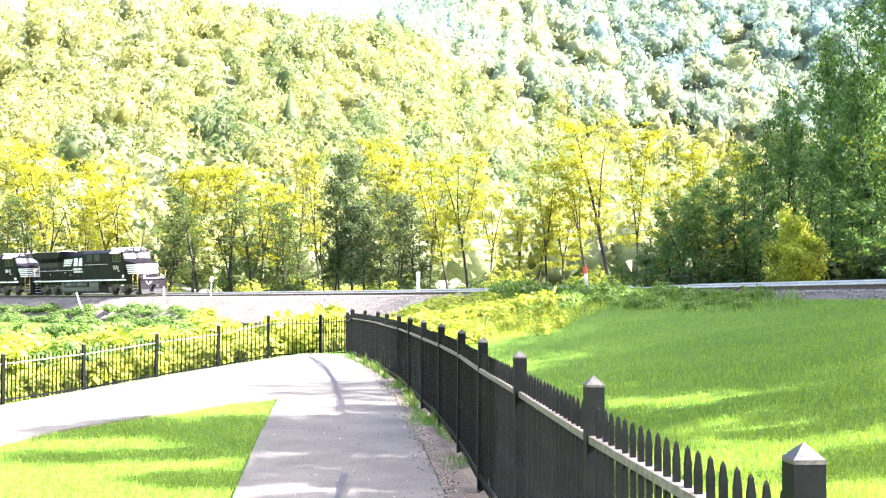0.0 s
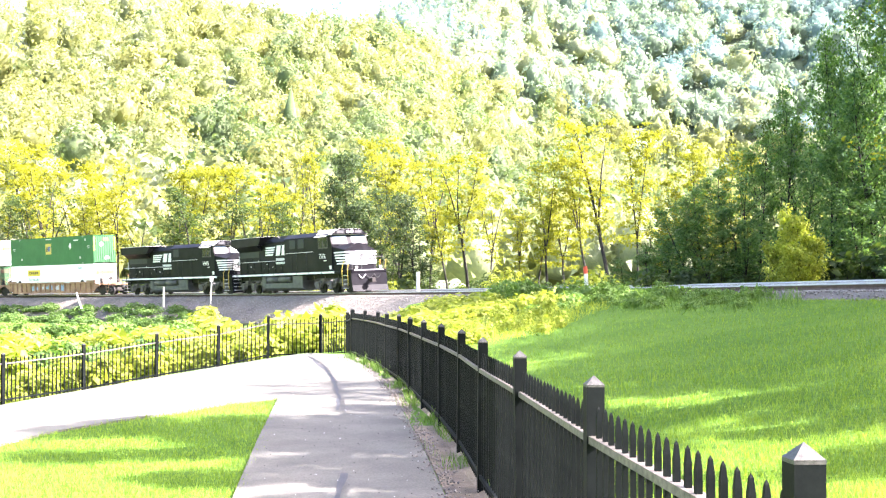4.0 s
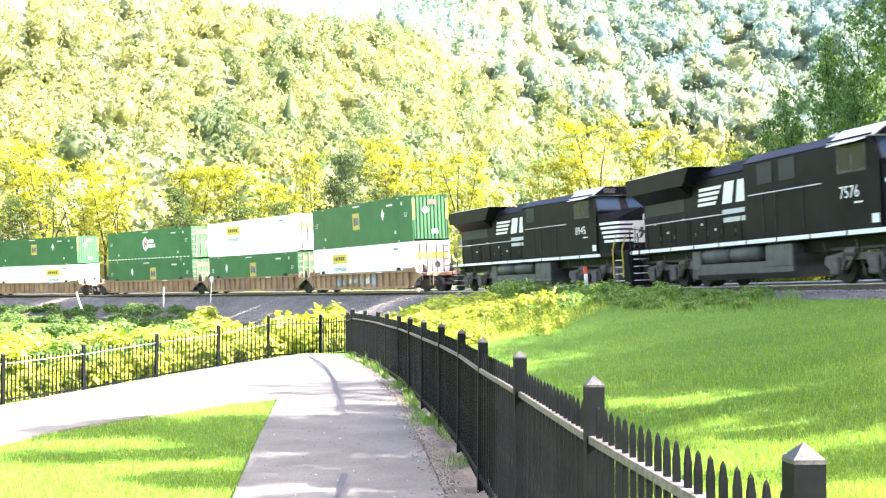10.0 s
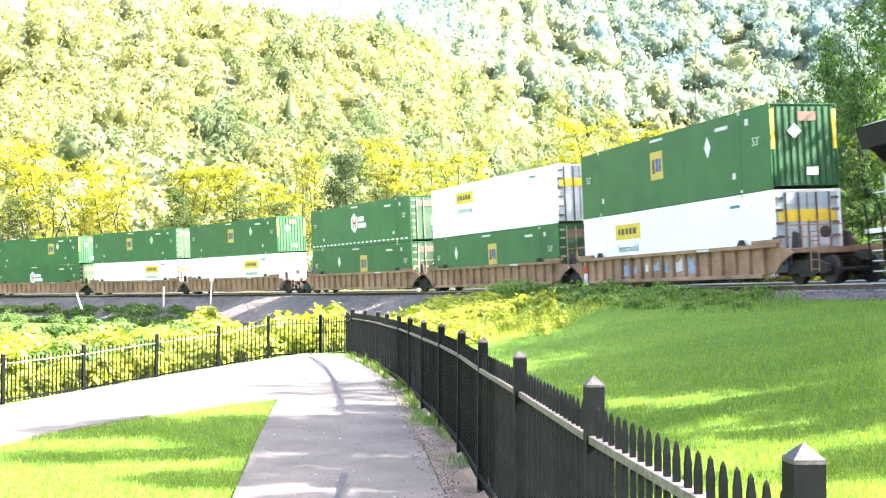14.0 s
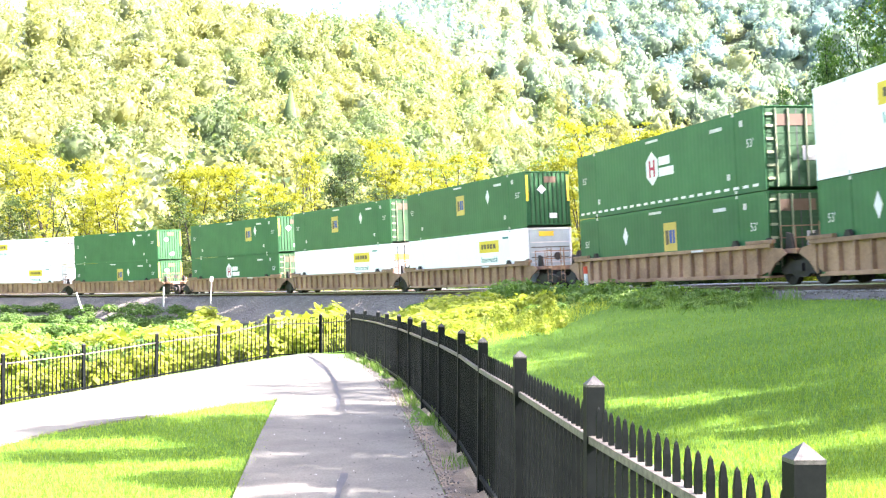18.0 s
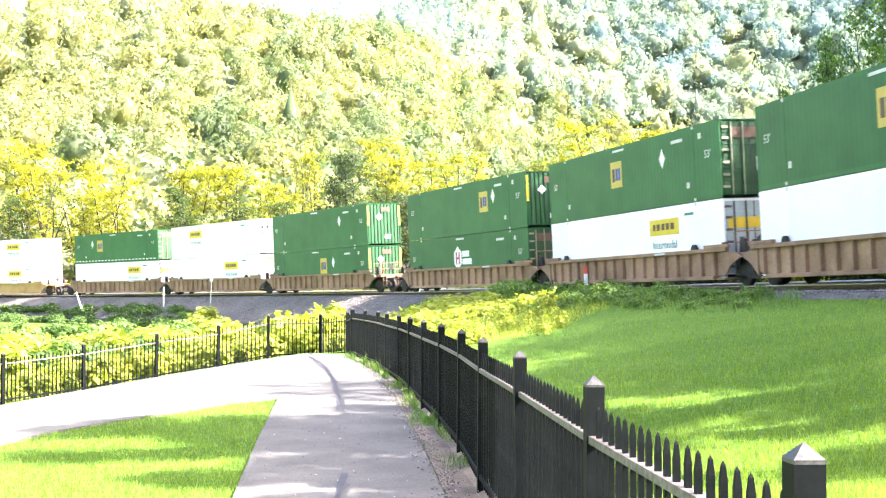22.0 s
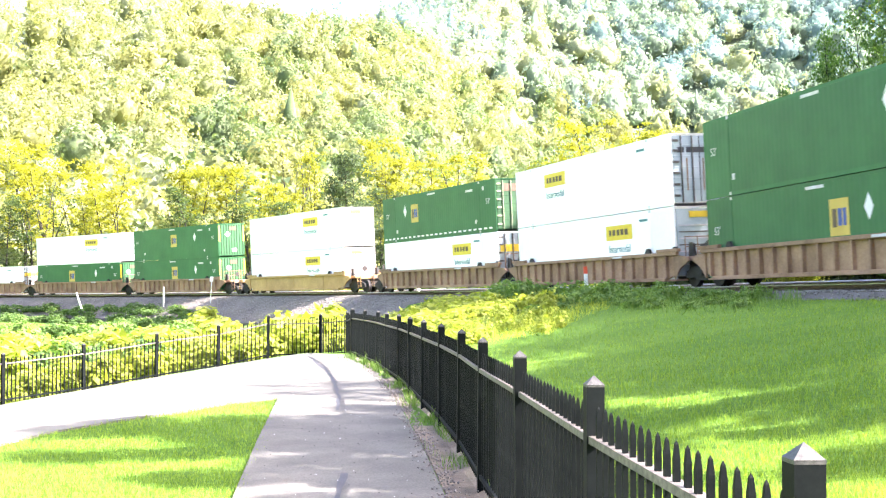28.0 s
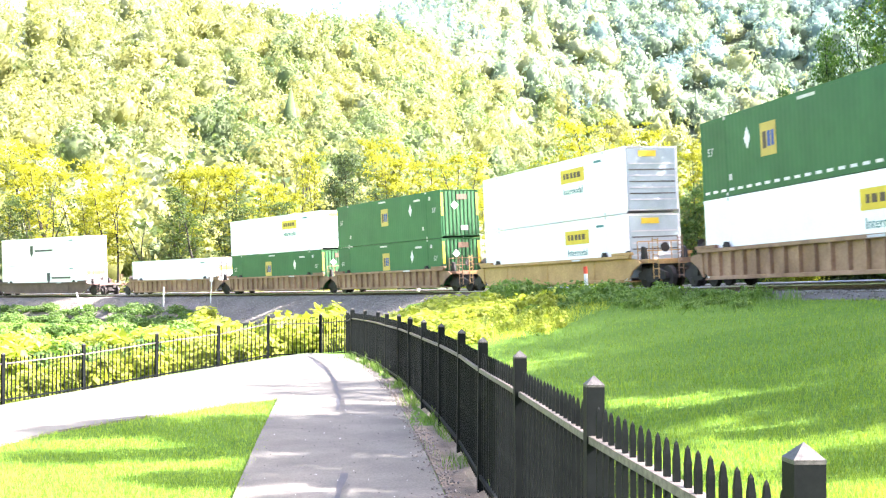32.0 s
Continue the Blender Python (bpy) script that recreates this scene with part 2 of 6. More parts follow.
def hills(x, y):
    x, y = np.asarray(x, float), np.asarray(y, float)
    r = np.hypot(x, y)
    u = np.where(y > 1, 784 + 2131.8 * x / np.maximum(y, 1), np.where(x > 0, 2600, -3000))
    h1, h2 = np.interp(u, HILL_U, HILL_NEAR), np.interp(u, HILL_U, HILL_FAR)
    ramp1 = np.clip((r - 190) / 290, 0, 1)
    ramp2 = np.clip((r - 480) / 480, 0, 1)
    return h1 * ramp1 ** 1.15 + np.maximum(h2 - h1, 0) * ramp2 - 60 * np.clip((r - 1000) / 1500, 0, 1)


def land(x, y):
    """Height of the ground."""
    x, y = np.asarray(x, float).ravel(), np.asarray(y, float).ravel()
    d, s = from_track(x, y)
    bed = rail_z(s) - 0.55
    a = x - fence_line(y)
    right = bed * sm(-0.1, 1.0, np.clip(a - 0.4, 0, None) / np.maximum(np.clip(a - 0.4, 0, None) + np.clip(d - 4, 0.5, None), 0.1))
    left = -0.15 * np.clip(-x - 3.7, 0, 8) * sm(8, 26, y)
    base = np.where(a > 0, right, left)
    bank = bed - 0.45 - np.clip(np.abs(d) - 3.0, 0, None) / 1.6
    inside = np.maximum(base, bank)
    outside = np.where(np.abs(d) < 8, bed - 0.35, bed - 0.45) + hills(x, y)
    return np.where(d > 0, inside, np.maximum(outside, bank))


def land_at(x, y):
    return float(land([x], [y])[0])


# ---------------------------------------------------------------- ground, path, railway
def sheet(name, xs, ys, mat, lift=0.0, label="", drop=0.0):
    gx, gy = np.meshgrid(xs, ys)
    z = land(gx, gy) + lift
    me = bpy.data.meshes.new(name)
    nx, ny = len(xs), len(ys)
    v = np.stack([gx.ravel(), gy.ravel(), z], 1)
    k = (np.arange(ny - 1)[:, None] * nx + np.arange(nx - 1)[None]).ravel()
    me.from_pydata(v.tolist(), [], np.stack([k, k + 1, k + nx + 1, k + nx], 1).tolist())
    me.materials.append(mat)
    for f in me.polygons:
        f.use_smooth = True
    return tagged(new(name, me), label, kind="structure")


_near = np.arange(-60, 60.1, 1.0)
xs = np.concatenate([-np.geomspace(4800, 64, 60), _near, np.geomspace(64, 4800, 60)])
ys = np.concatenate([-np.geomspace(4800, 20, 24), np.arange(-16, 60, 1.0), np.arange(60, 200, 2.5), np.geomspace(203, 4800, 90)])
ground = sheet("ground", xs, ys, M["turf"], label="mown green lawn and wooded slopes round a railway curve")
ground.data.materials.append(M["wood_floor"])
_c = np.array([f.center[:2] for f in ground.data.polygons])
_d, _ = from_track(_c[:, 0], _c[:, 1])
ground.data.polygons.foreach_set("material_index", (_d < -7).astype(np.int32))


def ribbon(name, edge_a, edge_b, mat, lift, label, n=60, across=6, thick=0.05):
    """A paved strip between two edges, each a list of (x, y)."""
    def along(e):
        e = np.array(e, float)
        t = np.concatenate([[0], np.cumsum(np.hypot(*np.diff(e, axis=0).T))])
        q = np.linspace(0, t[-1], n)
        return np.stack([np.interp(q, t, e[:, 0]), np.interp(q, t, e[:, 1])], 1)
    a, b = along(edge_a), along(edge_b)
    w = np.linspace(0, 1, across)
    p = a[:, None] * (1 - w[None, :, None]) + b[:, None] * w[None, :, None]
    z = land(p[..., 0], p[..., 1]) + lift
    bm = bmesh.new()
    vs = [bm.verts.new((*c, zz)) for c, zz in zip(p.reshape(-1, 2), z)]
    for i in range(n - 1):
        for j in range(across - 1):
            k = i * across + j
            bm.faces.new((vs[k], vs[k + 1], vs[k + across + 1], vs[k + across]))
    bmesh.ops.recalc_face_normals(bm, faces=bm.faces)
    if sum(f.normal.z for f in bm.faces) < 0:
        bmesh.ops.reverse_faces(bm, faces=bm.faces)
    r = bmesh.ops.extrude_face_region(bm, geom=list(bm.faces))
    bmesh.ops.translate(bm, verts=[g for g in r["geom"] if isinstance(g, bmesh.types.BMVert)], vec=(0, 0, -thick))
    bmesh.ops.recalc_face_normals(bm, faces=bm.faces)
    return tagged(mesh_object(name, bm, mat), label, kind="structure")


ribbon("path", [(-0.2, -3), (-1.2, 5), (-1.62, 9.3), (-2.0, 13), (-2.5, 18.3), (-3.1, 24), (-3.6, 32.2)],
       [(0.85, -3), (0.72, 0), (0.5, 5), (0.03, 9.3), (-0.25, 13), (-0.72, 18.3), (-1.35, 24), (-2.5, 31.5)],
       M["asphalt"], 0.03, "worn grey asphalt footpath with a tarred crack")
ribbon("verge", [(0.86, -3), (0.73, 0), (0.52, 5), (0.05, 9.3), (-0.23, 13), (-0.70, 18.3), (-1.33, 24), (-2.40, 30.3)],
       [(1.5, -3), (1.12, 0), (0.75, 5), (0.45, 9.7), (0.12, 14.3), (-0.44, 18.9), (-1.05, 24), (-2.15, 30.4)],
       M["soil"], 0.02, "bare earth verge between path and fence")
ribbon("path_branch", [(-2.5, 18.4), (-3.15, 17.5), (-3.6, 16.2), (-4.2, 15.2), (-4.6, 14.2), (-4.75, 13), (-4.9, 10), (-5, 7)],
       [(-3.55, 32.3), (-4.9, 32.4), (-6.2, 31.7), (-7.6, 30.6), (-9.1, 29.3), (-10.4, 27.5), (-14, 22), (-18, 12)],
       M["asphalt"], 0.026, "sunlit pale asphalt path curving away beside the fence", across=14)


def crack(name, pts, w, label):
    bm = bmesh.new()
    pv = None
    rnd = random.Random(4)
    for k, (x, y) in enumerate(pts):
        e = w * rnd.uniform(0.6, 1.3)
        c = [bm.verts.new((x + o, y, land_at(x, y) + 0.036)) for o in (-e, e)]
        if pv:
            bm.faces.new((pv[0], pv[1], c[1], c[0]))
        pv = c
    return tagged(mesh_object(name, bm, M["tar"]), label, kind="structure")


def wiggle(p, q, n, amp, seed):
    rnd = random.Random(seed)
    return [(p[0] + (q[0] - p[0]) * k / n + rnd.uniform(-amp, amp), p[1] + (q[1] - p[1]) * k / n) for k in range(n + 1)]


crack("tar_seam", wiggle((-0.79, 8.6), (-0.86, 10.6), 8, 0.006, 3), 0.028, "dark tar seal along a crack in the asphalt")
crack("tar_seam", wiggle((-1.43, 16.3), (-1.57, 18.2), 8, 0.012, 5) + wiggle((-1.58, 18.4), (-1.79, 20.2), 8, 0.014, 6)
      + wiggle((-1.81, 20.5), (-2.1, 22.9), 8, 0.02, 7) + wiggle((-2.15, 23.2), (-2.5, 25.5), 8, 0.02, 8) + wiggle((-2.56, 25.8), (-3.1, 28.7), 8, 0.025, 9), 0.028,
      "thin dark tar seal along a crack in the asphalt")


def swept(name, outline, s0, s1, step, mat, lat0=0.0, smooth=False):
    """Sweep an outline of (lat, up) along the line."""
    bm = bmesh.new()
    prev = None
    for s in np.arange(s0, s1 + 0.01, step):
        c = [bm.verts.new(track_point(s, lat0 + a, b)) for a, b in outline]
        if prev:
            for k in range(len(c)):
                bm.faces.new((prev[k], c[k], c[(k + 1) % len(c)], prev[(k + 1) % len(c)]))
        else:
            bm.faces.new(c)
        prev = c
    bm.faces.new(prev[::-1])
    bmesh.ops.recalc_face_normals(bm, faces=bm.faces)
    return mesh_object(name, bm, mat, smooth=smooth)


track_bed = tagged(swept("track_bed", [(-9.0, -1.2), (-7.6, -0.22), (2.6, -0.22), (6.2, -1.95), (6.2, -2.5), (-9, -2.5)], -300, 150, 3, M["ballast"]),
       "grey crushed stone ballast bank under the rails", kind="structure")
HEADS = [(-0.036, 0), (0.036, 0), (0.036, -0.035), (0.01, -0.05), (0.01, -0.14), (0.07, -0.155), (0.07, -0.172),
         (-0.07, -0.172), (-0.07, -0.155), (-0.01, -0.14), (-0.01, -0.05), (-0.036, -0.035)]
TRACK_LAT = (0.0, -4.1)
for lat in TRACK_LAT:
    for g in (-0.7535, 0.7535):
        base = tagged(swept("rail", HEADS, -300, 150, 3, M["rail_rust"], lat + g), "rusty steel running rail with a polished head",
                      "rail", "rails of the curve")
        top = swept("railhead", [(-0.032, 0.006), (0.032, 0.006), (0.042, -0.004), (0.042, -0.036), (-0.042, -0.036), (-0.042, -0.004)], -300, 150, 3, M["rail"], lat + g)
        top.parent = base
        top["label"] = "bright polished railhead"


# sleepers, on one shared mesh
_bm = box(-0.115, 0.115, -1.3, 1.3, -0.36, -0.176, 0.012)
TIE = bpy.data.meshes.new("sleeper")
_bm.to_mesh(TIE)
_bm.free()
TIE.materials.append(M["tie"])
for k in range(272):
    shared("sleeper", TIE, track_bed, track_pose(-152 + k * 0.56, 0.5))


def loose_stones(name, spots, size, mat, label, seed):
    """Small broken stones lying at the given places."""
    nr = np.random.default_rng(seed)
    n = len(spots)
    oct_v = np.array([(1, 0, 0), (0, 1, 0), (-1, 0, 0), (0, -1, 0), (0, 0, 1), (0, 0, -0.6)], float)
    oct_f = np.array([(0, 1, 4), (1, 2, 4), (2, 3, 4), (3, 0, 4), (1, 0, 5), (2, 1, 5), (3, 2, 5), (0, 3, 5)])
    v = oct_v[None] * nr.uniform(0.55, 1.3, (n, 6, 1)) * (size * nr.uniform(0.5, 1.3, n))[:, None, None]
    a = nr.uniform(0, 6.283, n)
    c, s_ = np.cos(a)[:, None], np.sin(a)[:, None]
    v = np.stack([v[..., 0] * c - v[..., 1] * s_, v[..., 0] * s_ + v[..., 1] * c, v[..., 2]], -1) + spots[:, None, :]
    me = bpy.data.meshes.new(name)
    f = (oct_f[None] + (np.arange(n) * 6)[:, None, None]).reshape(-1, 3)
    me.vertices.add(n * 6)
    me.vertices.foreach_set("co", v.astype(np.float32).ravel())
    me.loops.add(len(f) * 3)
    me.loops.foreach_set("vertex_index", f.astype(np.int32).ravel())
    me.polygons.add(len(f))
    me.polygons.foreach_set("loop_start", np.arange(0, len(f) * 3, 3, dtype=np.int32))
    me.update(calc_edges=True)
    me.materials.append(mat)
    return tagged(new(name, me), label, "stones", kind="stuff")


_nr = np.random.default_rng(31)
_pts = []
for _ in range(12500):
    _q, _l = -125 + 146 * _nr.uniform() ** 0.75, _nr.uniform(1.35, 6.0)
    _p = track_point(_q, _l, -0.2 if _l < 2.6 else -0.2 - (_l - 2.6) * 0.48)
    _pts.append(_p[:])
loose_stones("ballast_stones", np.array(_pts), 0.055, M["stone"], "loose grey ballast stones beside the rails", 32)
_y = _nr.uniform(7.5, 26, 1500)
_x = np.interp(_y, [5, 9.3, 13, 18.3, 24, 31.5], [0.5, 0.03, -0.25, -0.72, -1.35, -2.5]) + _nr.normal(0.05, 0.07, 1500)
loose_stones("edge_gravel", np.stack([_x, _y, np.full(1500, 0.035)], 1), 0.014, M["stone"], "pale grit along the crumbling path edge", 33)
_y = _nr.uniform(8.5, 19, 120)
_x = np.interp(_y, [9.3, 18.3], [-0.8, -1.6]) + _nr.uniform(-0.75, 0.75, 120)
loose_stones("path_litter", np.stack([_x, _y, np.full(120, 0.034)], 1), 0.0065, M["bark"], "dark crumbs and dead leaves on the asphalt", 34)
_y = _nr.uniform(8.5, 19, 45)
_x = np.interp(_y, [9.3, 18.3], [-0.8, -1.6]) + _nr.uniform(-0.8, 0.8, 45)
loose_stones("path_grit", np.stack([_x, _y, np.full(45, 0.033)], 1), 0.006, M["white_post"], "pale grit scattered on the asphalt", 35)


# ---------------------------------------------------------------- iron fences
def fence_meshes():
    bm = box(-0.038, 0.038, -0.038, 0.038, -0.25, 1.19)
    post = bpy.data.meshes.new("post")
    bm.to_mesh(post)
    bm.free()
    bm = bmesh.new()
    bx(bm, -0.0385, 0.0385, -0.0385, 0.0385, 1.19, 1.2)
    tip = bm.verts.new((0, 0, 1.238))
    sq = [bm.verts.new((a * 0.0385, b * 0.0385, 1.2005)) for a, b in ((-1, -1), (1, -1), (1, 1), (-1, 1))]
    for k in range(4):
        bm.faces.new((sq[k], sq[(k + 1) % 4], tip))
    cap = bpy.data.meshes.new("cap")
    bm.to_mesh(cap)
    bm.free()
    bm = bmesh.new()
    w = 0.0105
    rings = [[bm.verts.new((a * r, b * r, z)) for a, b in ((-1, -1), (1, -1), (1, 1), (-1, 1))]
             for r, z in ((w, 0.05), (w, 1.06), (w * 0.55, 1.105))]
    for i in range(2):
        for k in range(4):
            bm.faces.new((rings[i][k], rings[i][(k + 1) % 4], rings[i + 1][(k + 1) % 4], rings[i + 1][k]))
    tip = bm.verts.new((0, 0, 1.118))
    for k in range(4):
        bm.faces.new((rings[2][k], rings[2][(k + 1) % 4], tip))
    picket = bpy.data.meshes.new("picket")
    bm.to_mesh(picket)
    bm.free()
    for me in (post, cap, picket):
        me.materials.append(M["cap_worn_lit" if me is cap else "iron"])
    return post, cap, picket


POST, CAP, PICKET = fence_meshes()


def iron_fence(points, label, lean, seed, pitch=0.115, height=1.0):
    """A fence with a post at each point (x, y, z of the ground) and panels of pickets between them."""
    rnd = random.Random(seed)
    root = empty("fence", label, "fence", "iron fences along the footpath")
    root.location = points[0]
    o = Vector(points[0])
    pts = [Vector(p) - o for p in points]
    for k, p in enumerate(pts):
        d = (pts[min(k + 1, len(pts) - 1)] - pts[max(k - 1, 0)])
        yaw = math.degrees(math.atan2(d.y, d.x))
        m = pose(*p, rnd.uniform(-lean, lean) * 0.5, rnd.uniform(-lean, lean) * 0.4, yaw) @ Matrix.Diagonal((1, 1, height, 1))
        ob = shared("post", POST, root, m)
        shared("cap", CAP, ob, Matrix.Identity(4))
    for a, b in zip(pts, pts[1:]):
        d = b - a
        yaw = math.atan2(d.y, d.x)
        flat = Vector((d.x, d.y, 0)).length
        n = int(round(flat / pitch))
        rz = Matrix.Rotation(yaw, 4, 'Z')
        for z, name in ((0.955, "top_rail"), (0.11, "bottom_rail")):
            bm = bmesh.new()
            u = Vector((math.cos(yaw), math.sin(yaw), 0))
            v = Vector((-u.y, u.x, 0)) * 0.026
            ends = []
            for c in (a + u * 0.03, b - u * 0.03):
                c = c + Vector((0, 0, z * height))
                ends.append([bm.verts.new(c + v * i + Vector((0, 0, j))) for i, j in ((-1, 0), (1, 0), (1, 0.032), (-1, 0.032))])
            for k in range(4):
                bm.faces.new((ends[0][k], ends[0][(k + 1) % 4], ends[1][(k + 1) % 4], ends[1][k]))
            bmesh.ops.recalc_face_normals(bm, faces=bm.faces)
            part(name, bm, M["rail_sunlit" if z > 0.5 else "iron"], root)
        for k in range(1, n):
            p = a + d * (k / n)
            shared("picket", PICKET, root, Matrix.Translation(p) @ rz @ pose(0, 0, 0, rnd.uniform(-0.1, 0.1), rnd.uniform(-0.12, 0.12), 0)
                   @ Matrix.Diagonal((1, 1, height, 1)))
    return root


right_line = [(1.03, 0.55)] + list(zip(FENCE_X, FENCE_Y))
iron_fence([(x, y, 0.02) for x, y in right_line], "black iron picket fence with square capped posts beside the path", 1.2, 5)
left_line = [(-12.0, 26.6, -1.2), (-10.3, 28.3, -1.0), (-8.98, 30.2, -0.865), (-7.5, 31.6, -0.64), (-6.07, 32.6, -0.45),
             (-4.83, 33.3, -0.2), (-3.37, 33.3, -0.17), (-2.58, 32.5, -0.09), (-2.32, 30.9, 0.0)]
iron_fence(left_line, "black iron picket fence following the bend of the path", 2.5, 6)


# ---------------------------------------------------------------- woods
def leaf_quads(centres, normals, size, rnd, aspect=0.7, loose=0.42):
    """Small leaf sheets at the given centres, facing roughly along the normals."""
    n = len(centres)
    nn = normals + rnd.normal(0, loose, (n, 3))
    nn /= np.linalg.norm(nn, axis=1)[:, None] + 1e-9
    ref = rnd.normal(0, 1, (n, 3))
    u = np.cross(nn, ref)
    u /= np.linalg.norm(u, axis=1)[:, None] + 1e-9
    v = np.cross(nn, u)
    s = (size * rnd.uniform(0.6, 1.4, n))[:, None]
    u, v = u * s, v * s * aspect
    return np.stack([centres - u * 0.5, centres - v * 0.5 + u * 0.1, centres + u * 0.5, centres + v * 0.5 + u * 0.1], 1)


def lumps(rnd, n_lumps, shape):
    """Centres and radii of the rounded clumps that make up a crown of unit size."""
    d = rnd.normal(0, 1, (n_lumps, 3))
    d /= np.linalg.norm(d, axis=1)[:, None]
    c = d * rnd.uniform(0.3, 0.82, n_lumps)[:, None] * np.array(shape)
    return c, rnd.uniform(0.24, 0.46, n_lumps)


def crown_shape(rnd, n_lumps, leaves, size, shape=(1, 1, 0.9), core=None):
    """A crown of rounded clumps: an inner mass of twigs and leaves, and small leaf sprays all over the clumps."""
    c, r = lumps(rnd, n_lumps, shape)
    ball, tris, fill, inner = core or CORE

    def reach(d):
        out = np.full(len(d), 0.35)
        up = d * 0.6
        for k in range(n_lumps):
            m = d @ c[k]
            h = r[k] ** 2 - c[k] @ c[k] + m * m
            e = np.where(h > 0, m + np.sqrt(np.maximum(h, 0)), 0)
            hit = e > out
            out[hit] = e[hit]
            up[hit] = (d[hit] * e[hit][:, None] - c[k]) / r[k]
        return out, up
    far, _ = reach(ball)
    d = rnd.normal(0, 1, (leaves, 3))
    d[:, 2] = np.where(d[:, 2] < -0.5, -d[:, 2], d[:, 2])
    d /= np.linalg.norm(d, axis=1)[:, None]
    out, up = reach(d)
    q = leaf_quads(d * out[:, None] * rnd.uniform(inner, 1.04, leaves)[:, None], up, size, rnd, 0.85, 0.16)
    verts = np.concatenate([ball * far[:, None] * fill, q[:, (0, 1, 3)].reshape(-1, 3)])
    faces = np.concatenate([tris, np.arange(leaves * 3).reshape(-1, 3) + len(ball)])
    return verts, faces


def ball_mesh(steps):
    """Directions and triangles of a coarse ball."""
    bm = bmesh.new()
    bmesh.ops.create_icosphere(bm, subdivisions=steps, radius=1.0)
    v = np.array([p.co[:] for p in bm.verts])
    f = np.array([[p.index for p in q.verts] for q in bm.faces])
    bm.free()
    return v, f


CORE = (*ball_mesh(1), 0.7, 0.85)
CORE_FAR = (*ball_mesh(2), 0.74, 0.84)


def far_woods():
    rnd = np.random.default_rng(11)
    low = [crown_shape(rnd, 13, 150, 0.23, (1.0, 1.0, rnd.uniform(0.95, 1.3))) for _ in range(6)]
    fine = [crown_shape(rnd, 20, 330, 0.16, (1.0, 1.0, rnd.uniform(0.85, 1.2))) for _ in range(10)]
    tall = [crown_shape(rnd, 13, 170, 0.16, (0.5, 0.5, 1.5)) for _ in range(4)]
    thin = [crown_shape(rnd, 16, 195, 0.19, (0.95, 0.95, rnd.uniform(1.0, 1.4)), CORE_FAR) for _ in range(8)]
    verts, faces, slots, base = [], [], [], 0
    spots = []
    for r0, r1, gap, a0, a1 in ((150, 250, 7.4, -26, 26), (250, 400, 7.4, -24, 24), (400, 520, 8.2, -23, 23), (520, 760, 7.8, -7, 23), (760, 1010, 9.4, -7, 23)):
        area = 0.5 * radians(a1 - a0) * (r1 * r1 - r0 * r0)
        n = int(area / gap ** 2)
        rr = np.sqrt(rnd.uniform(r0 * r0, r1 * r1, n))
        az = rnd.uniform(radians(a0), radians(a1), n)
        spots.append(np.stack([rr * np.sin(az), rr * np.cos(az), np.full(n, gap)], 1))
    spots = np.concatenate(spots)
    z = land(spots[:, 0], spots[:, 1])
    d, _ = from_track(spots[:, 0], spots[:, 1])
    tone = [noise.noise(Vector((x * 0.012, y * 0.012, 3.1))) for x, y, _ in spots]
    for (x, y, gap), zz, dd, tn in zip(spots, z, d, tone):
        if dd > -26:
            continue
        r = math.hypot(x, y)
        size = gap * rnd.uniform(0.5, 1.08) * (1.22 if r > 520 else 1)
        tip = rnd.uniform() < (0.32 if r > 430 else 0.06)
        v, f = tall[rnd.integers(4)] if tip else thin[rnd.integers(8)] if r > 520 else low[rnd.integers(6)] if r < 250 else fine[rnd.integers(10)]
        a = rnd.uniform(0, 6.283)
        ca, sa = math.cos(a), math.sin(a)
        rot = np.array([[ca, sa, 0], [-sa, ca, 0], [0, 0, 1]])
        verts.append(v @ rot * size * np.array([1, 1, rnd.uniform(0.9, 1.25)]) + np.array([x, y, zz + size * 0.95]))
        faces.append(f + base)
        base += len(v)
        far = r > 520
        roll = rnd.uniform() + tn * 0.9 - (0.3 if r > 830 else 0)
        # Far crowns mostly take the tones with haze in them.
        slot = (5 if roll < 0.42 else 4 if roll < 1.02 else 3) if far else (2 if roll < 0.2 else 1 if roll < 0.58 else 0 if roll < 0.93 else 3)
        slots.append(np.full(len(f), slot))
    verts, faces = np.concatenate(verts), np.concatenate(faces)
    me = bpy.data.meshes.new("hillside_woods")
    me.vertices.add(len(verts))
    me.vertices.foreach_set("co", np.ascontiguousarray(verts, dtype=np.float32).ravel())
    me.loops.add(faces.size)
    me.loops.foreach_set("vertex_index", np.ascontiguousarray(faces, dtype=np.int32).ravel())
    me.polygons.add(len(faces))
    me.polygons.foreach_set("loop_start", np.arange(0, faces.size, 3, dtype=np.int32))
    me.polygons.foreach_set("material_index", np.concatenate(slots).astype(np.int32))
    me.polygons.foreach_set("use_smooth", np.ones(len(faces), dtype=bool))
    me.update(calc_edges=True)
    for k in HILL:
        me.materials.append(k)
    return tagged(new("hillside_woods", me), "sunlit pale green deciduous woods covering steep hillsides, haze coloured into the far ones", "woods", kind="stuff")


far_woods()


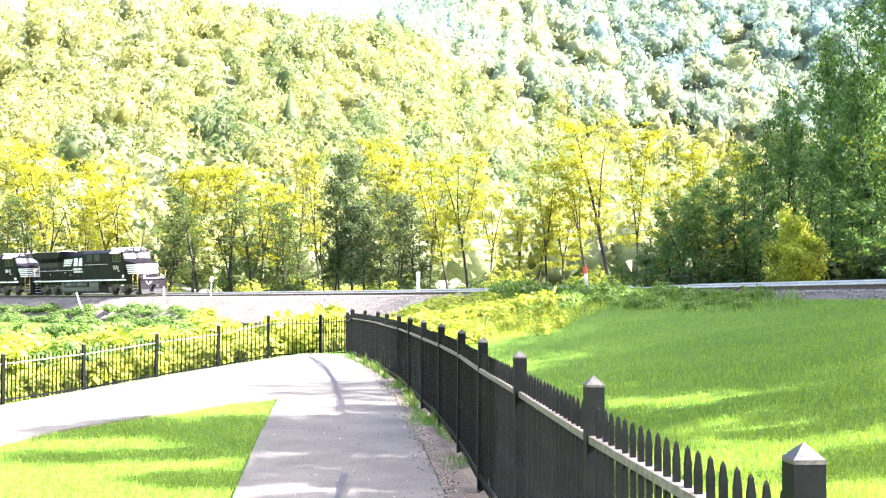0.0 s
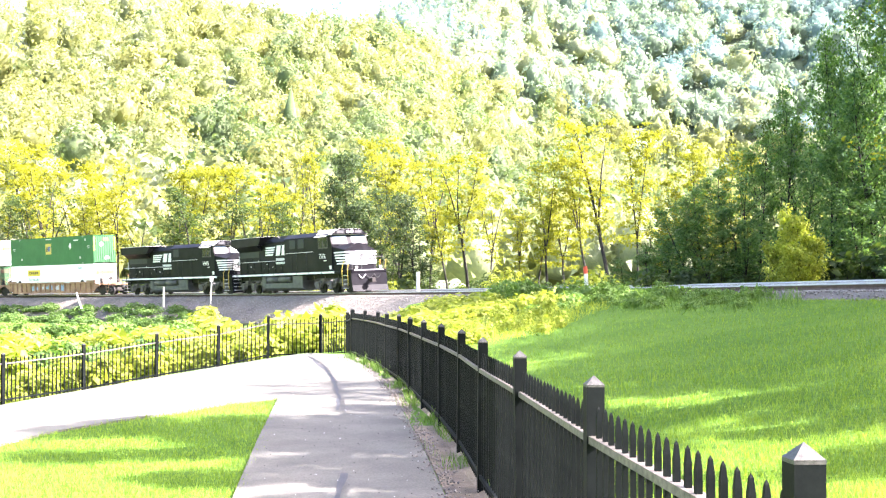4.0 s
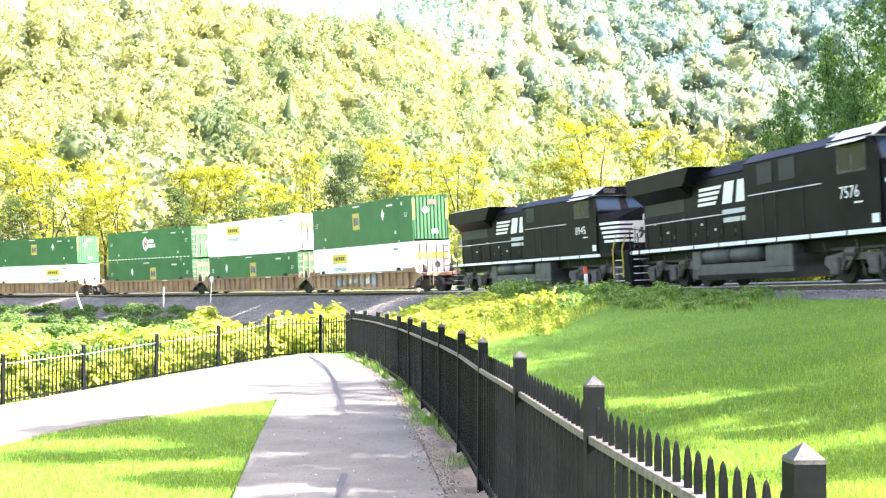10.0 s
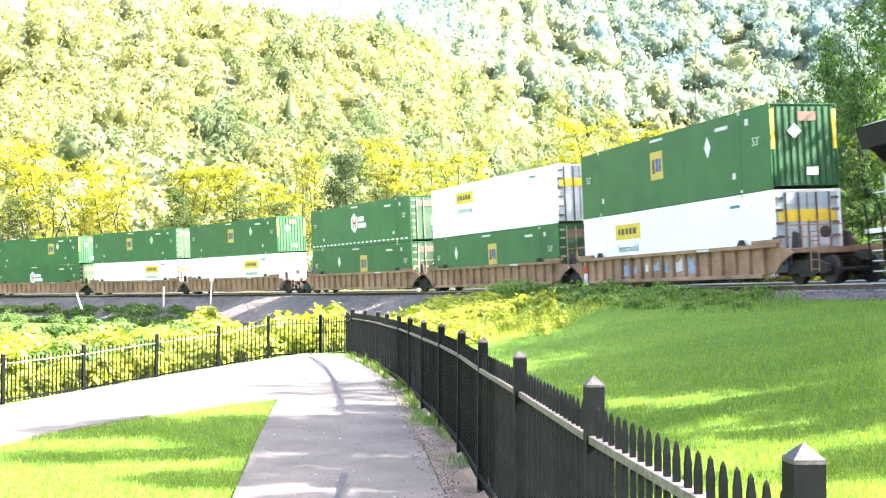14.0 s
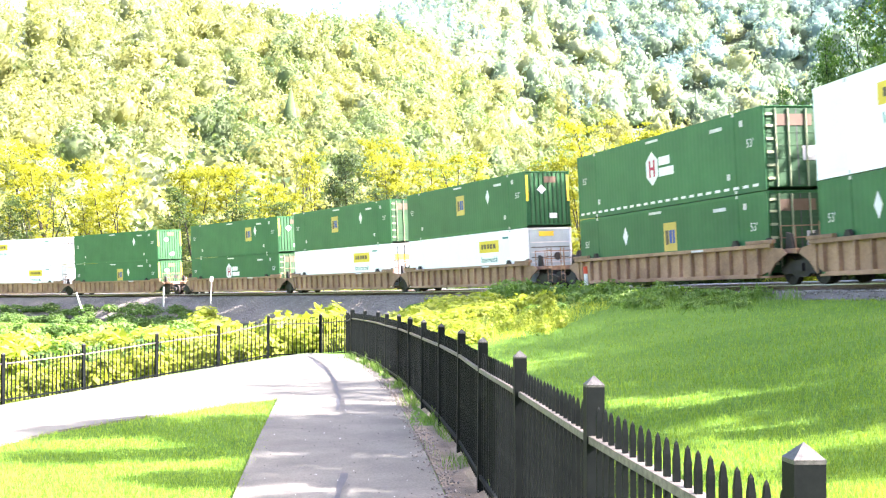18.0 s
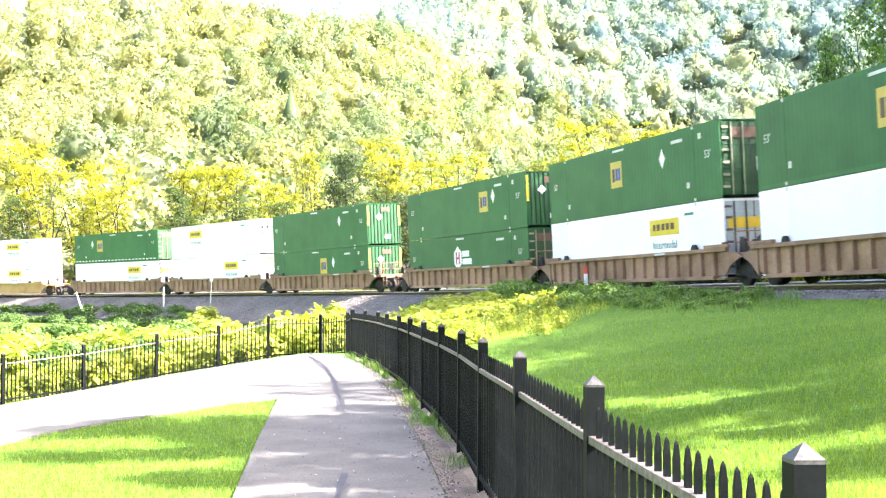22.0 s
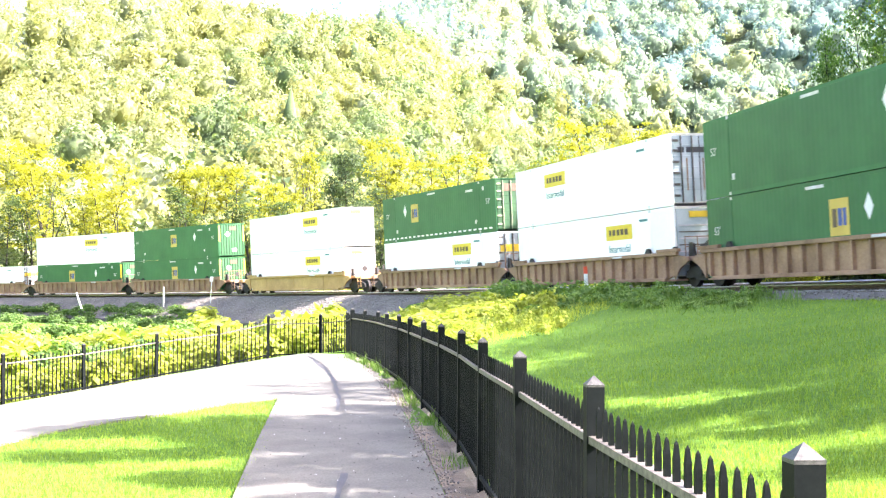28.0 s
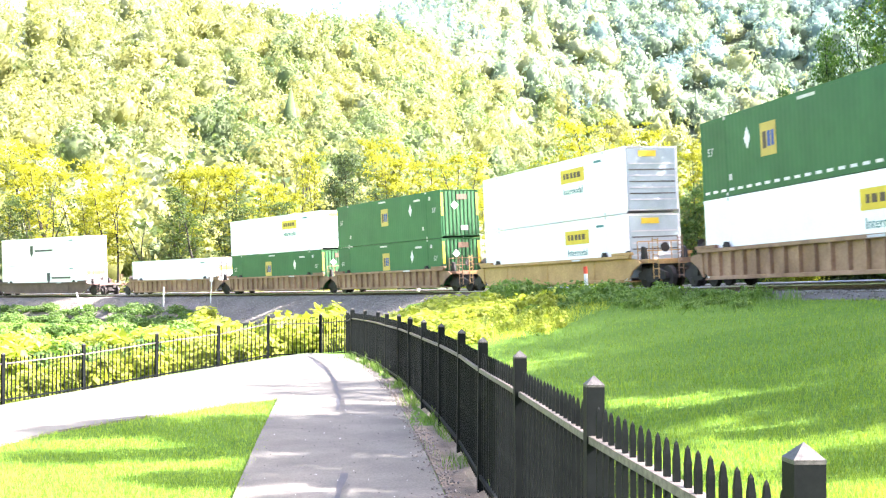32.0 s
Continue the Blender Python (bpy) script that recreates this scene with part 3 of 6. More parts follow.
def skeleton(rnd, height, spread, trunks=1, fork=0.45, levels=3, lean=0.08, low=0.4, twigs=6):
    """Branches as (p, q, r0, r1) and the twig ends."""
    bones, ends = [], []

    def grow(p, d, length, r, level):
        q = p + d * length
        bones.append((p, q, r, r * 0.68))
        if level == 0:
            ends.append(q)
            return
        if level < levels:
            ends.append(q)
        for k in range(rnd.randint(2, 3) if level < levels else rnd.randint(3, 4)):
            a = rnd.uniform(0, 6.283)
            side = Vector((math.cos(a), math.sin(a), 0)) * spread
            nd = (d * 0.75 + side * rnd.uniform(0.45, 1.0) + Vector((0, 0, 0.22))).normalized()
            grow(q, nd, length * rnd.uniform(0.55, 0.8), r * 0.6, level - 1)

    for k in range(trunks):
        d = Vector((rnd.uniform(-lean, lean), rnd.uniform(-lean, lean), 1)).normalized()
        o = Vector((rnd.uniform(-0.4, 0.4), rnd.uniform(-0.4, 0.4), -0.4)) * (trunks > 1) + Vector((0, 0, -0.3))
        grow(o, d, height * fork, height * 0.008 + 0.02, levels)
        for j in range(twigs):
            p = o + d * height * fork * rnd.uniform(low, 1.0)
            a = rnd.uniform(0, 6.283)
            q = p + Vector((math.cos(a), math.sin(a), rnd.uniform(0.1, 0.7))) * height * rnd.uniform(0.05, 0.12)
            bones.append((p, q, 0.035, 0.015))
            ends.append(q)
    return bones, ends


def tree(name, seed, height, spread, leaf, leaf_size, per_end, clump, mat, trunks=1, fork=0.45, levels=3, squash=0.6, low=0.4, twigs=6):
    rnd = random.Random(seed)
    nr = np.random.default_rng(seed)
    bones, ends = skeleton(rnd, height, spread, trunks, fork, levels, 0.08, low, twigs)
    root = empty(name)
    bm = bmesh.new()
    for p, q, r0, r1 in bones:
        rod(bm, p, q, r0, r1, 6 if r0 > 0.06 else 4, caps=False)
    part("trunk", bm, M["bark"], root)
    qs = []
    for e in ends:
        d = nr.normal(0, 1, (per_end, 3))
        d /= np.linalg.norm(d, axis=1)[:, None]
        c = np.array(e) + d * (nr.uniform(0.15, 1.0, per_end) ** 0.6 * clump)[:, None] * np.array([1, 1, squash])
        d[:, 2] += 0.5
        qs.append(leaf_quads(c, d, leaf_size, nr, leaf))
    quads_object("crown", np.concatenate(qs), [mat], parent=root)
    return root


def put_tall(proto, x, y, height, rz, label, group, wide=1.0):
    """A tree scaled to a true height."""
    top = max(v[2] for o in proto.children for v in o.bound_box)
    k = height / top
    return put(proto, x, y, k, rz, label, group=group, sx=k * wide)


def put(proto, x, y, scale, rz, label, category="tree", group="", z=None, sx=None, sink=0.1):
    m = Matrix.Translation((x, y, (land_at(x, y) if z is None else z) - sink)) @ Matrix.Rotation(rz, 4, 'Z')
    ob = copy_thing(proto, m)
    ob.scale = (sx or scale, sx or scale, scale)
    return tagged(ob, label, category, group)


REACH = {}


def grown_tree(name, seed, height, radius, mat, leaf_size, limbs, per, bare=0.3, fork=0.4, leaders=2, spread=0.2, flat=0.3, spray=0.9, trunks=1, wide_at=0.62, thick=0.0135):
    """A tree of leaders and rising limbs, with flat leaf sprays set along every limb in loose tiers."""
    rnd = random.Random(seed)
    nr = np.random.default_rng(seed)
    root = empty(name)
    bm = bmesh.new()
    stems = []

    def stem(p, d, length, r0, r1, n=6):
        pts = [p]
        for k in range(n):
            d = (d + Vector((rnd.gauss(0, 0.06), rnd.gauss(0, 0.06), 0.05))).normalized()
            q = pts[-1] + d * (length / n)
            ra, rb = r0 + (r1 - r0) * k / n, r0 + (r1 - r0) * (k + 1) / n
            rod(bm, pts[-1], q, ra, rb, 6 if ra > 0.05 else 4, caps=False)
            pts.append(q)
        return pts, d
    for t in range(trunks):
        o = Vector((0, 0, -0.4))
        if trunks > 1:
            o += Vector((rnd.uniform(-0.3, 0.3), rnd.uniform(-0.3, 0.3), 0)) * radius
        top = height * (1.0 if t == 0 else rnd.uniform(0.7, 0.95))
        r = top * thick
        d = Vector((rnd.uniform(-0.06, 0.06), rnd.uniform(-0.06, 0.06), 1)).normalized()
        trunk, d = stem(o, d, top * fork + 0.4, r, r * 0.72, 5)
        a0 = rnd.uniform(0, 6.283)
        for k in range(leaders):
            a = a0 + 6.283 * k / leaders + rnd.uniform(-0.5, 0.5)
            lean = spread * rnd.uniform(0.6, 1.3) if leaders > 1 else 0.03
            dd = (d + Vector((math.cos(a), math.sin(a), 0)) * lean).normalized()
            lead, _ = stem(trunk[-1], dd, top * (0.97 - fork) * rnd.uniform(0.85, 1.0), r * 0.62, 0.02, 6)
            stems.append(trunk + lead[1:])
    qs = []
    for k in range(limbs):
        pts = stems[rnd.randrange(len(stems))]
        f = bare + (1 - bare) * (k + rnd.random()) / limbs
        z = f * height
        j = next((i for i in range(1, len(pts)) if pts[i].z >= z), len(pts) - 1)
        u = min(max((z - pts[j - 1].z) / max(pts[j].z - pts[j - 1].z, 0.01), 0), 1)
        p = pts[j - 1].lerp(pts[j], u)
        w = (f - bare) / (1 - bare)
        shape = (1 - ((w - wide_at) / (1.04 - wide_at if w > wide_at else wide_at + 0.35)) ** 2)
        away = Vector((p.x, p.y, 0))
        length = max(radius * max(shape, 0.05) ** 0.5 * rnd.uniform(0.55, 1.12) - away.length * 0.35, radius * 0.16)
        a = k * 2.4 + rnd.uniform(-0.6, 0.6)
        rise = 0.1 + 0.75 * w + rnd.uniform(-0.2, 0.25)
        d = (Vector((math.cos(a), math.sin(a), rise)) + away * (0.5 / radius)).normalized()
        q, r0 = p, max(0.014, min(0.012 * length, 0.07))
        line = [p]
        for i in range(3):
            d = (d + Vector((rnd.gauss(0, 0.16), rnd.gauss(0, 0.16), rnd.uniform(-0.1, 0.12)))).normalized()
            nq = q + d * length / 3
            rod(bm, q, nq, r0 * (1 - i * 0.28), r0 * (0.72 - i * 0.26), 4, caps=False)
            q = nq
            line.append(q)
        n = max(2, int(length / (spray * 0.75)) + 1)
        for i in range(n):
            t = 0.3 + 0.7 * (i + rnd.random()) / n if n > 1 else 1.0
            b = min(int(t * 3), 2)
            c = line[b].lerp(line[b + 1], t * 3 - b)
            side = spray * (0.25 + 0.75 * t)
            c = np.array(c) + nr.normal(0, 0.4, 3) * side * np.array([1, 1, 0.5])
            m = max(4, int(per * rnd.uniform(0.55, 1.3)))
            e = nr.normal(0, 0.5, (m, 3)) * spray * rnd.uniform(0.7, 1.2) * np.array([1, 1, flat])
            e[:, 2] -= 0.16 * (e[:, 0] ** 2 + e[:, 1] ** 2) / spray
            nn = np.stack([e[:, 0] * 0.3, e[:, 1] * 0.3, np.full(m, spray)], 1) / spray
            qs.append(leaf_quads(c + e, nn, leaf_size, nr, 0.7, 0.45))
    part("trunk", bm, M["bark"], root)
    quads_object("crown", np.concatenate(qs), [mat], parent=root)
    REACH[root.name] = (height, radius)
    return root


LOCUST = [grown_tree("tree", 20 + k, 15, 3.6, M["leaf_locust"], 0.3, 48, 22, 0.32, 0.36 + 0.06 * (k % 3), 2 + (k % 3 == 1), 0.24, 0.24, 0.85) for k in range(6)]
GREEN = [grown_tree("tree", 40 + k, 13, 3.4, M["leaf_green"], 0.27, 46, 20, 0.2, 0.45, 1 + k % 2, 0.15, 0.26, 0.85, trunks=1 + (k % 2), wide_at=0.5) for k in range(5)]
DARK = [grown_tree("tree", 60 + k, 14, 4.2, M["leaf_wood"], 0.3, 66, 24, 0.16, 0.4, 2, 0.22, 0.32, 0.95, wide_at=0.45) for k in range(3)]
STAND = [grown_tree("tree", 80 + k, 12, 3.6, M["leaf_stand"], 0.225, 76, 28, 0.03, 0.4, 2, 0.2, 0.26, 0.8, trunks=1 + k % 2, wide_at=0.5) for k in range(4)]
SAPLING = [grown_tree("tree", 78 + k, 4, 2.0, M["leaf_weed"], 0.22, 50, 24, 0.08, 0.3, 3, 0.4, 0.4, 0.5, wide_at=0.4) for k in range(2)]
BARE = [grown_tree("tree", 76, 15, 2.6, M["leaf_locust"], 0.2, 46, 3, 0.25, 0.45, 2, 0.14, 0.5, 0.7)]
SHADE = [tree("tree", 70 + k, 14, 0.62, 0.75, 0.25, 84, 1.7, M["leaf_stand"], trunks=1, fork=0.27, levels=4) for k in range(2)]
TALL = [tree("tree", 90 + k, 24, 0.6, 0.75, 0.66, 130, 2.1, M["leaf_stand"], trunks=1, fork=0.52, levels=3, low=0.9) for k in range(2)]
PROTOS = SHADE + LOCUST + GREEN + DARK + STAND + BARE + SAPLING + TALL


# Ground position under picture column u at distance d, to fit the camera's view.
def at_column(u, d):
    return (u - 784) / 2131.8 * d, d


rt = random.Random(8)


def put_top(protos, u, top, d, width, label, group):
    """A tree at a picture column and distance, its top and crown width fitted to the camera's view."""
    proto = protos[rt.randrange(len(protos))]
    h, r = REACH[proto.name]
    x, y = at_column(u, d)
    z = land_at(x, y)
    k = (EYE + (521.07 - top) / 2131.8 * d - z) / h
    return put(proto, x, y, k, rt.uniform(0, 6.28), label, group=group, sx=width / 2131.8 * d / (2 * r), z=z)


KIND = {"L": ("yellow-green locust tree with a thin open crown", LOCUST), "G": ("green deciduous tree with slender trunks behind the track", GREEN),
        "D": ("dark green spreading tree behind the railway", DARK), "S": ("nearly bare grey tree with few leaves", BARE)}
ROW = [  # picture column, picture row of the top, distance, crown width in pixels, kind
    (-40, 250, 172, 120, "L"), (35, 240, 168, 125, "L"), (95, 256, 162, 105, "L"), (62, 330, 155, 100, "G"), (10, 345, 158, 90, "G"), (190, 276, 152, 95, "L"),
    (208, 325, 150, 70, "L"), (150, 335, 158, 75, "L"), (130, 290, 170, 90, "L"), (282, 270, 150, 110, "L"), (340, 286, 146, 120, "L"), (405, 282, 147, 110, "L"),
    (298, 335, 138, 100, "G"), (352, 318, 136, 115, "G"), (410, 338, 134, 95, "G"), (456, 348, 133, 85, "G"), (503, 352, 131, 80, "G"), (275, 385, 138, 85, "G"),
    (540, 372, 128, 75, "G"), (440, 302, 146, 90, "L"), (490, 322, 140, 70, "L"), (527, 222, 148, 75, "S"), (500, 250, 152, 60, "S"), (565, 262, 141, 65, "L"),
    (626, 268, 120, 125, "D"), (600, 315, 122, 90, "D"), (672, 330, 119, 90, "D"), (585, 372, 121, 75, "G"), (648, 355, 117, 90, "D"), (735, 345, 114, 95, "D"),
    (702, 372, 116, 75, "G"), (760, 400, 114, 70, "G"), (715, 222, 136, 110, "L"), (762, 245, 130, 100, "L"), (690, 262, 131, 85, "L"), (830, 252, 112, 115, "L"),
    (795, 305, 114, 80, "L"), (868, 310, 115, 80, "L"), (918, 365, 106, 70, "L"), (970, 272, 104, 85, "L"), (945, 335, 106, 65, "L"), (1000, 345, 108, 75, "L"),
    (1085, 168, 100, 125, "L"), (1130, 215, 101, 95, "L"), (1048, 240, 103, 85, "L"), (1225, 243, 98, 80, "L"), (1205, 305, 98, 65, "L"), (1285, 252, 96, 65, "L"),
    (1317, 258, 95, 60, "L"), (1150, 395, 98, 65, "G"), (1180, 355, 96, 60, "L"), (1345, 190, 84, 95, "G"), (1255, 330, 94, 60, "L")]
for u, top, d, w, k in ROW:
    lab, protos = KIND[k]
    put_top(protos, u, top, d, w * rt.uniform(0.95, 1.15), lab, "trees behind the railway")
# the dark stand beyond the rails
for u, top, d, w in ((1105, 455, 66, 70), (1142, 425, 65, 90), (1178, 388, 64, 100), (1217, 352, 63, 115), (1257, 332, 62, 120), (1297, 297, 63, 125),
                     (1335, 300, 61, 115), (1350, 240, 66, 110), (1388, 205, 66, 130), (1425, 150, 67, 120), (1468, 100, 65, 140), (1508, 50, 64, 140),
                     (1556, 0, 62, 160), (1602, -60, 60, 180), (1412, 255, 62, 110), (1462, 232, 60, 130), (1512, 180, 59, 140), (1562, 120, 57, 160),
                     (1532, 330, 56, 120), (1582, 300, 53, 140), (1310, 385, 60, 100), (1250, 402, 60, 100), (1645, -60, 58, 180)):
    put_top(STAND, u, top, d, w, "dense dark green tree in shade beside the track", "dark trees beside the track")
# trees out of view whose shade lies over the lawn and the path
for x, y, h in ((25, 45, 15.5), (25, 38, 15), (26, 31.5, 19), (27, 24.5, 18.5), (24.5, 19, 18), (34, 35, 23), (35, 28, 24), (29, 47, 24), (31, 41, 20.5), (26, 28, 18.5), (25.5, 21.5, 19), (24, 16, 18), (22.5, 12, 15.2)):
    put_tall(SHADE[rt.randrange(2)], x, y, h, rt.uniform(0, 6.28), "tall dark green tree shading the lawn", "dark trees beside the track")
# tall trees added to keep the sun off the container ends
for x, y, h in ((27, 60, 26), (29.5, 66, 28), (31.5, 72, 29), (34, 79, 30), (36.5, 86, 31)):
    put_tall(SHADE[rt.randrange(2)], x, y, h, rt.uniform(0, 6.28), "tall tree added behind the stand to shade the container ends", "dark trees beside the track", 0.55)
put_tall(TALL[0], 11.0, 12.4, 11.6, 0.4, "tall tree with a high crown shading the path", "tall trees beside the lawn", 0.8)
put_tall(TALL[1], 12.3, 12.9, 11.2, 2.1, "tall tree with a high crown shading the path", "tall trees beside the lawn", 0.8)
put_tall(TALL[0], 7.6, 8.6, 8.4, 1.4, "smaller tree shading the path", "tall trees beside the lawn", 0.75)
put_tall(TALL[1], 9.4, 12.7, 10.0, 0.9, "smaller tree shading the path", "tall trees beside the lawn", 0.8)
put_tall(TALL[1], 8.2, 10.4, 8.0, 3.0, "smaller tree shading the path", "tall trees beside the lawn", 0.7)
# unseen trees added only to block skylight over the near path
for x, y, h, w in ((-6.2, 8.0, 14, 1.2), (5.2, -5.0, 12, 1.2), (-2.0, -4.5, 14, 1.2)):
    put_tall(TALL[0], x, y, h, rt.uniform(0, 6.28), "unseen tall tree added to block skylight over the path", "tall trees beside the lawn", w)
near_tree = tree("tree", 97, 13, 0.6, 0.6, 0.13, 130, 1.5, M["leaf_locust"], trunks=1, fork=0.5, levels=3, low=0.85)
PROTOS.append(near_tree)
put_tall(near_tree, 19.3, 46.0, 19, 2.2, "yellow-green tree rising above the dark stand", "trees beside the lawn", 1.4)


# ---------------------------------------------------------------- bushes, weeds and grass
def bush(name, seed, mat, leaves, leaf_size, height, aspect=0.6):
    """A low bush of unit radius: stems with leaves in an uneven dome."""
    nr = np.random.default_rng(seed)
    rnd = random.Random(seed)
    root = empty(name)
    bm = bmesh.new()
    heads = []
    for k in range(11):
        a, r = rnd.uniform(0, 6.283), rnd.uniform(0.15, 0.85)
        top = Vector((r * math.cos(a), r * math.sin(a), height * rnd.uniform(0.55, 1.0) * (1.1 - 0.45 * r)))
        rod(bm, (top.x * 0.3, top.y * 0.3, -0.15), top, 0.018, 0.008, 4, caps=False)
        heads.append(top)
    part("stem", bm, M["bark"], root)
    qs = []
    per = leaves // len(heads)
    for h in heads:
        d = nr.normal(0, 1, (per, 3))
        d /= np.linalg.norm(d, axis=1)[:, None]
        c = np.array(h) * np.array([1, 1, 0.82]) + d * (nr.uniform(0.1, 1.0, per) ** 0.6)[:, None] * np.array([0.42, 0.42, 0.40 * height])
        c[:, 2] = np.maximum(c[:, 2], 0.02)
        d[:, 2] += 0.7
        qs.append(leaf_quads(c, d, leaf_size, nr, aspect))
    LEAVES[root.name] = np.concatenate(qs)
    quads_object("foliage", LEAVES[root.name], [mat], parent=root)
    return root


LEAVES = {}


def thicket(name, protos, spots, mat, label, seed):
    """Weeds that nobody could count, as one mesh: (x, y, z, scale, width) each."""
    nr = np.random.default_rng(seed)
    out = []
    for k, (x, y, z, sc, wide) in enumerate(spots):
        q = LEAVES[protos[k % len(protos)].name]
        a = nr.uniform(0, 6.283)
        rot = np.array([[math.cos(a), math.sin(a), 0], [-math.sin(a), math.cos(a), 0], [0, 0, 1]])
        out.append((q @ rot) * np.array([wide, wide, sc]) + np.array([x, y, z]))
    return tagged(quads_object(name, np.concatenate(out), [mat]), label, "weeds", kind="stuff")


WEED = [bush("bush", 100 + k, M["leaf_weed"], 420, 0.27, 1.1) for k in range(3)]
SPARSE = [bush("bush", 140 + k, M["leaf_weed"], 170, 0.3, 1.1) for k in range(3)]
WEEDG = [bush("bush", 110 + k, M["leaf_weed_green_shade"], 340, 0.21, 0.9) for k in range(3)]
UNDER = [bush("bush", 120 + k, M["leaf_green"], 460, 0.19, 1.25) for k in range(3)]
UNDERY = [bush("bush", 130 + k, M["leaf_weed"], 420, 0.19, 1.3) for k in range(2)]
PROTOS += WEED + SPARSE + WEEDG + UNDER + UNDERY
rb = random.Random(21)
# behind the fence that follows the bend
for k in range(64):
    u, d = rb.uniform(-40, 600), rb.uniform(34.8, 54)
    x, y = at_column(u, d)
    if x > -3.0 + (d - 34) * 0.1:
        continue
    sc = rb.uniform(0.45, 1.35)
    if k % 4 == 1:
        put(WEEDG[k % 3], x, y, sc, rb.uniform(0, 6.28), "green leafy bush behind the fence", "bush", "bushes behind the fence")
        continue
    put(WEED[k % 3], x, y, sc, rb.uniform(0, 6.28), "yellow-green leafy bush in sun behind the fence", "bush", "bushes behind the fence", sx=sc * rb.uniform(0.9, 1.2))
for k in range(34):
    x, y = at_column(rb.uniform(-40, 420), rb.uniform(56, 88))
    sc = rb.uniform(0.8, 1.3)
    put(WEEDG[k % 3], x, y, sc, rb.uniform(0, 6.28), "green bush on the bank, shade put into its dark colour", "bush", "bushes on the railway bank")
for u, d, sc in ((365, 92, 1.7), (350, 90, 1.2), (385, 91, 1.1)):
    x, y = at_column(u, d)
    put(WEED[0], x, y, sc, rb.uniform(0, 6.28), "yellow-green sapling on the railway bank", "bush", "bushes on the railway bank")
spots = []
for k in range(80):
    q, l = rb.uniform(-155, -92), rb.uniform(4.6, 8.0)
    p = track_point(q, l)
    sc = rb.uniform(0.5, 1.1)
    spots.append((p.x, p.y, max(p.z - 0.25 - (l - 2.6) * 0.5, land_at(p.x, p.y)) - 0.05, sc, sc * 1.2))
for k in range(60):
    u, want = rb.uniform(20, 340), rb.uniform(4.6, 9.0)
    dd = np.arange(50, 125, 0.5)
    x, y = at_column(u, dd)
    off, _ = from_track(x, y)
    j = int(np.argmin(np.abs(off - want)))
    sc = rb.uniform(0.45, 1.0)
    z = max(float(rail_z(-120)) - 0.25 - max(want - 2.6, 0) * 0.5, land_at(float(x[j]), float(y[j])))
    spots.append((float(x[j]), float(y[j]), z - 0.05, sc, sc * 1.2))
thicket("bank_weeds", WEEDG, spots, M["leaf_weed_green_shade"], "green weeds on the foot of the ballast bank", 41)
for k in range(34):
    t = k / 34 * (len(left_line) - 2)
    a, b = Vector(left_line[int(t)]), Vector(left_line[int(t) + 1])
    c = a.lerp(b, t % 1)
    sc = rb.uniform(0.4, 0.75)
    put(WEED[k % 3], c.x - 0.25 + rb.uniform(-0.3, 0.3), c.y + rb.uniform(0.7, 1.4), sc, rb.uniform(0, 6.28), "yellow-green weeds at the foot of the fence", "weeds", "bushes behind the fence")
# the weedy strip between lawn and rails
spots = []
for k in range(110):
    x, y = at_column(rb.uniform(628, 850), rb.uniform(35, 60))
    spots.append((x, y, land_at(x, y) - 0.05, rb.uniform(0.3, 0.55), 0.6))
for k in range(190):
    u, d = rb.uniform(655, 985), rb.uniform(31, 47)
    if u < 800 and d < 36:
        continue
    x, y = at_column(u, d)
    sc = rb.uniform(0.2, 0.5) * (1.05 if u > 800 and d > 38 else 0.75)
    spots.append((x, y, land_at(x, y) - 0.05, sc * rb.uniform(0.7, 1.5), sc * 1.1))
for k in range(170):
    x, y = at_column(rb.uniform(690, 880), rb.uniform(41, 62))
    if from_track([x], [y])[0][0] > 5.5:
        spots.append((x, y, land_at(x, y) - 0.05, rb.uniform(0.3, 0.7), rb.uniform(0.6, 1.0)))
thicket("sunlit_weeds", SPARSE, spots, M["leaf_weed"], "yellow-green weeds below the track, sunlight put into their colour", 42)
spots = []
for k in range(80):
    u = rb.uniform(880, 1350)
    d = rb.uniform(0.84, 0.99) * float(np.interp(u, [900, 1000, 1250, 1400], [61, 55, 43, 38]))
    x, y = at_column(u, d)
    sc = rb.uniform(0.35, 0.9) * float(np.interp(u, [900, 1150, 1350], [1.15, 0.8, 0.5]))
    spots.append((x, y, land_at(x, y) - 0.05, sc * rb.uniform(0.7, 1.6), sc))
for k in range(46):
    u = rb.uniform(890, 1330)
    d = rb.uniform(0.74, 0.86) * float(np.interp(u, [900, 1000, 1250, 1400], [58, 54, 43, 38]))
    x, y = at_column(u, d)
    sc = rb.uniform(0.15, 0.42) * float(np.interp(u, [900, 1330], [1.2, 0.6]))
    spots.append((x, y, land_at(x, y) - 0.06, sc * rb.uniform(0.8, 1.6), sc * 1.5))
thicket("shaded_weeds", WEEDG, spots, M["leaf_weed_green_shade"], "green weeds beside the ballast, shade put into their colour", 43)
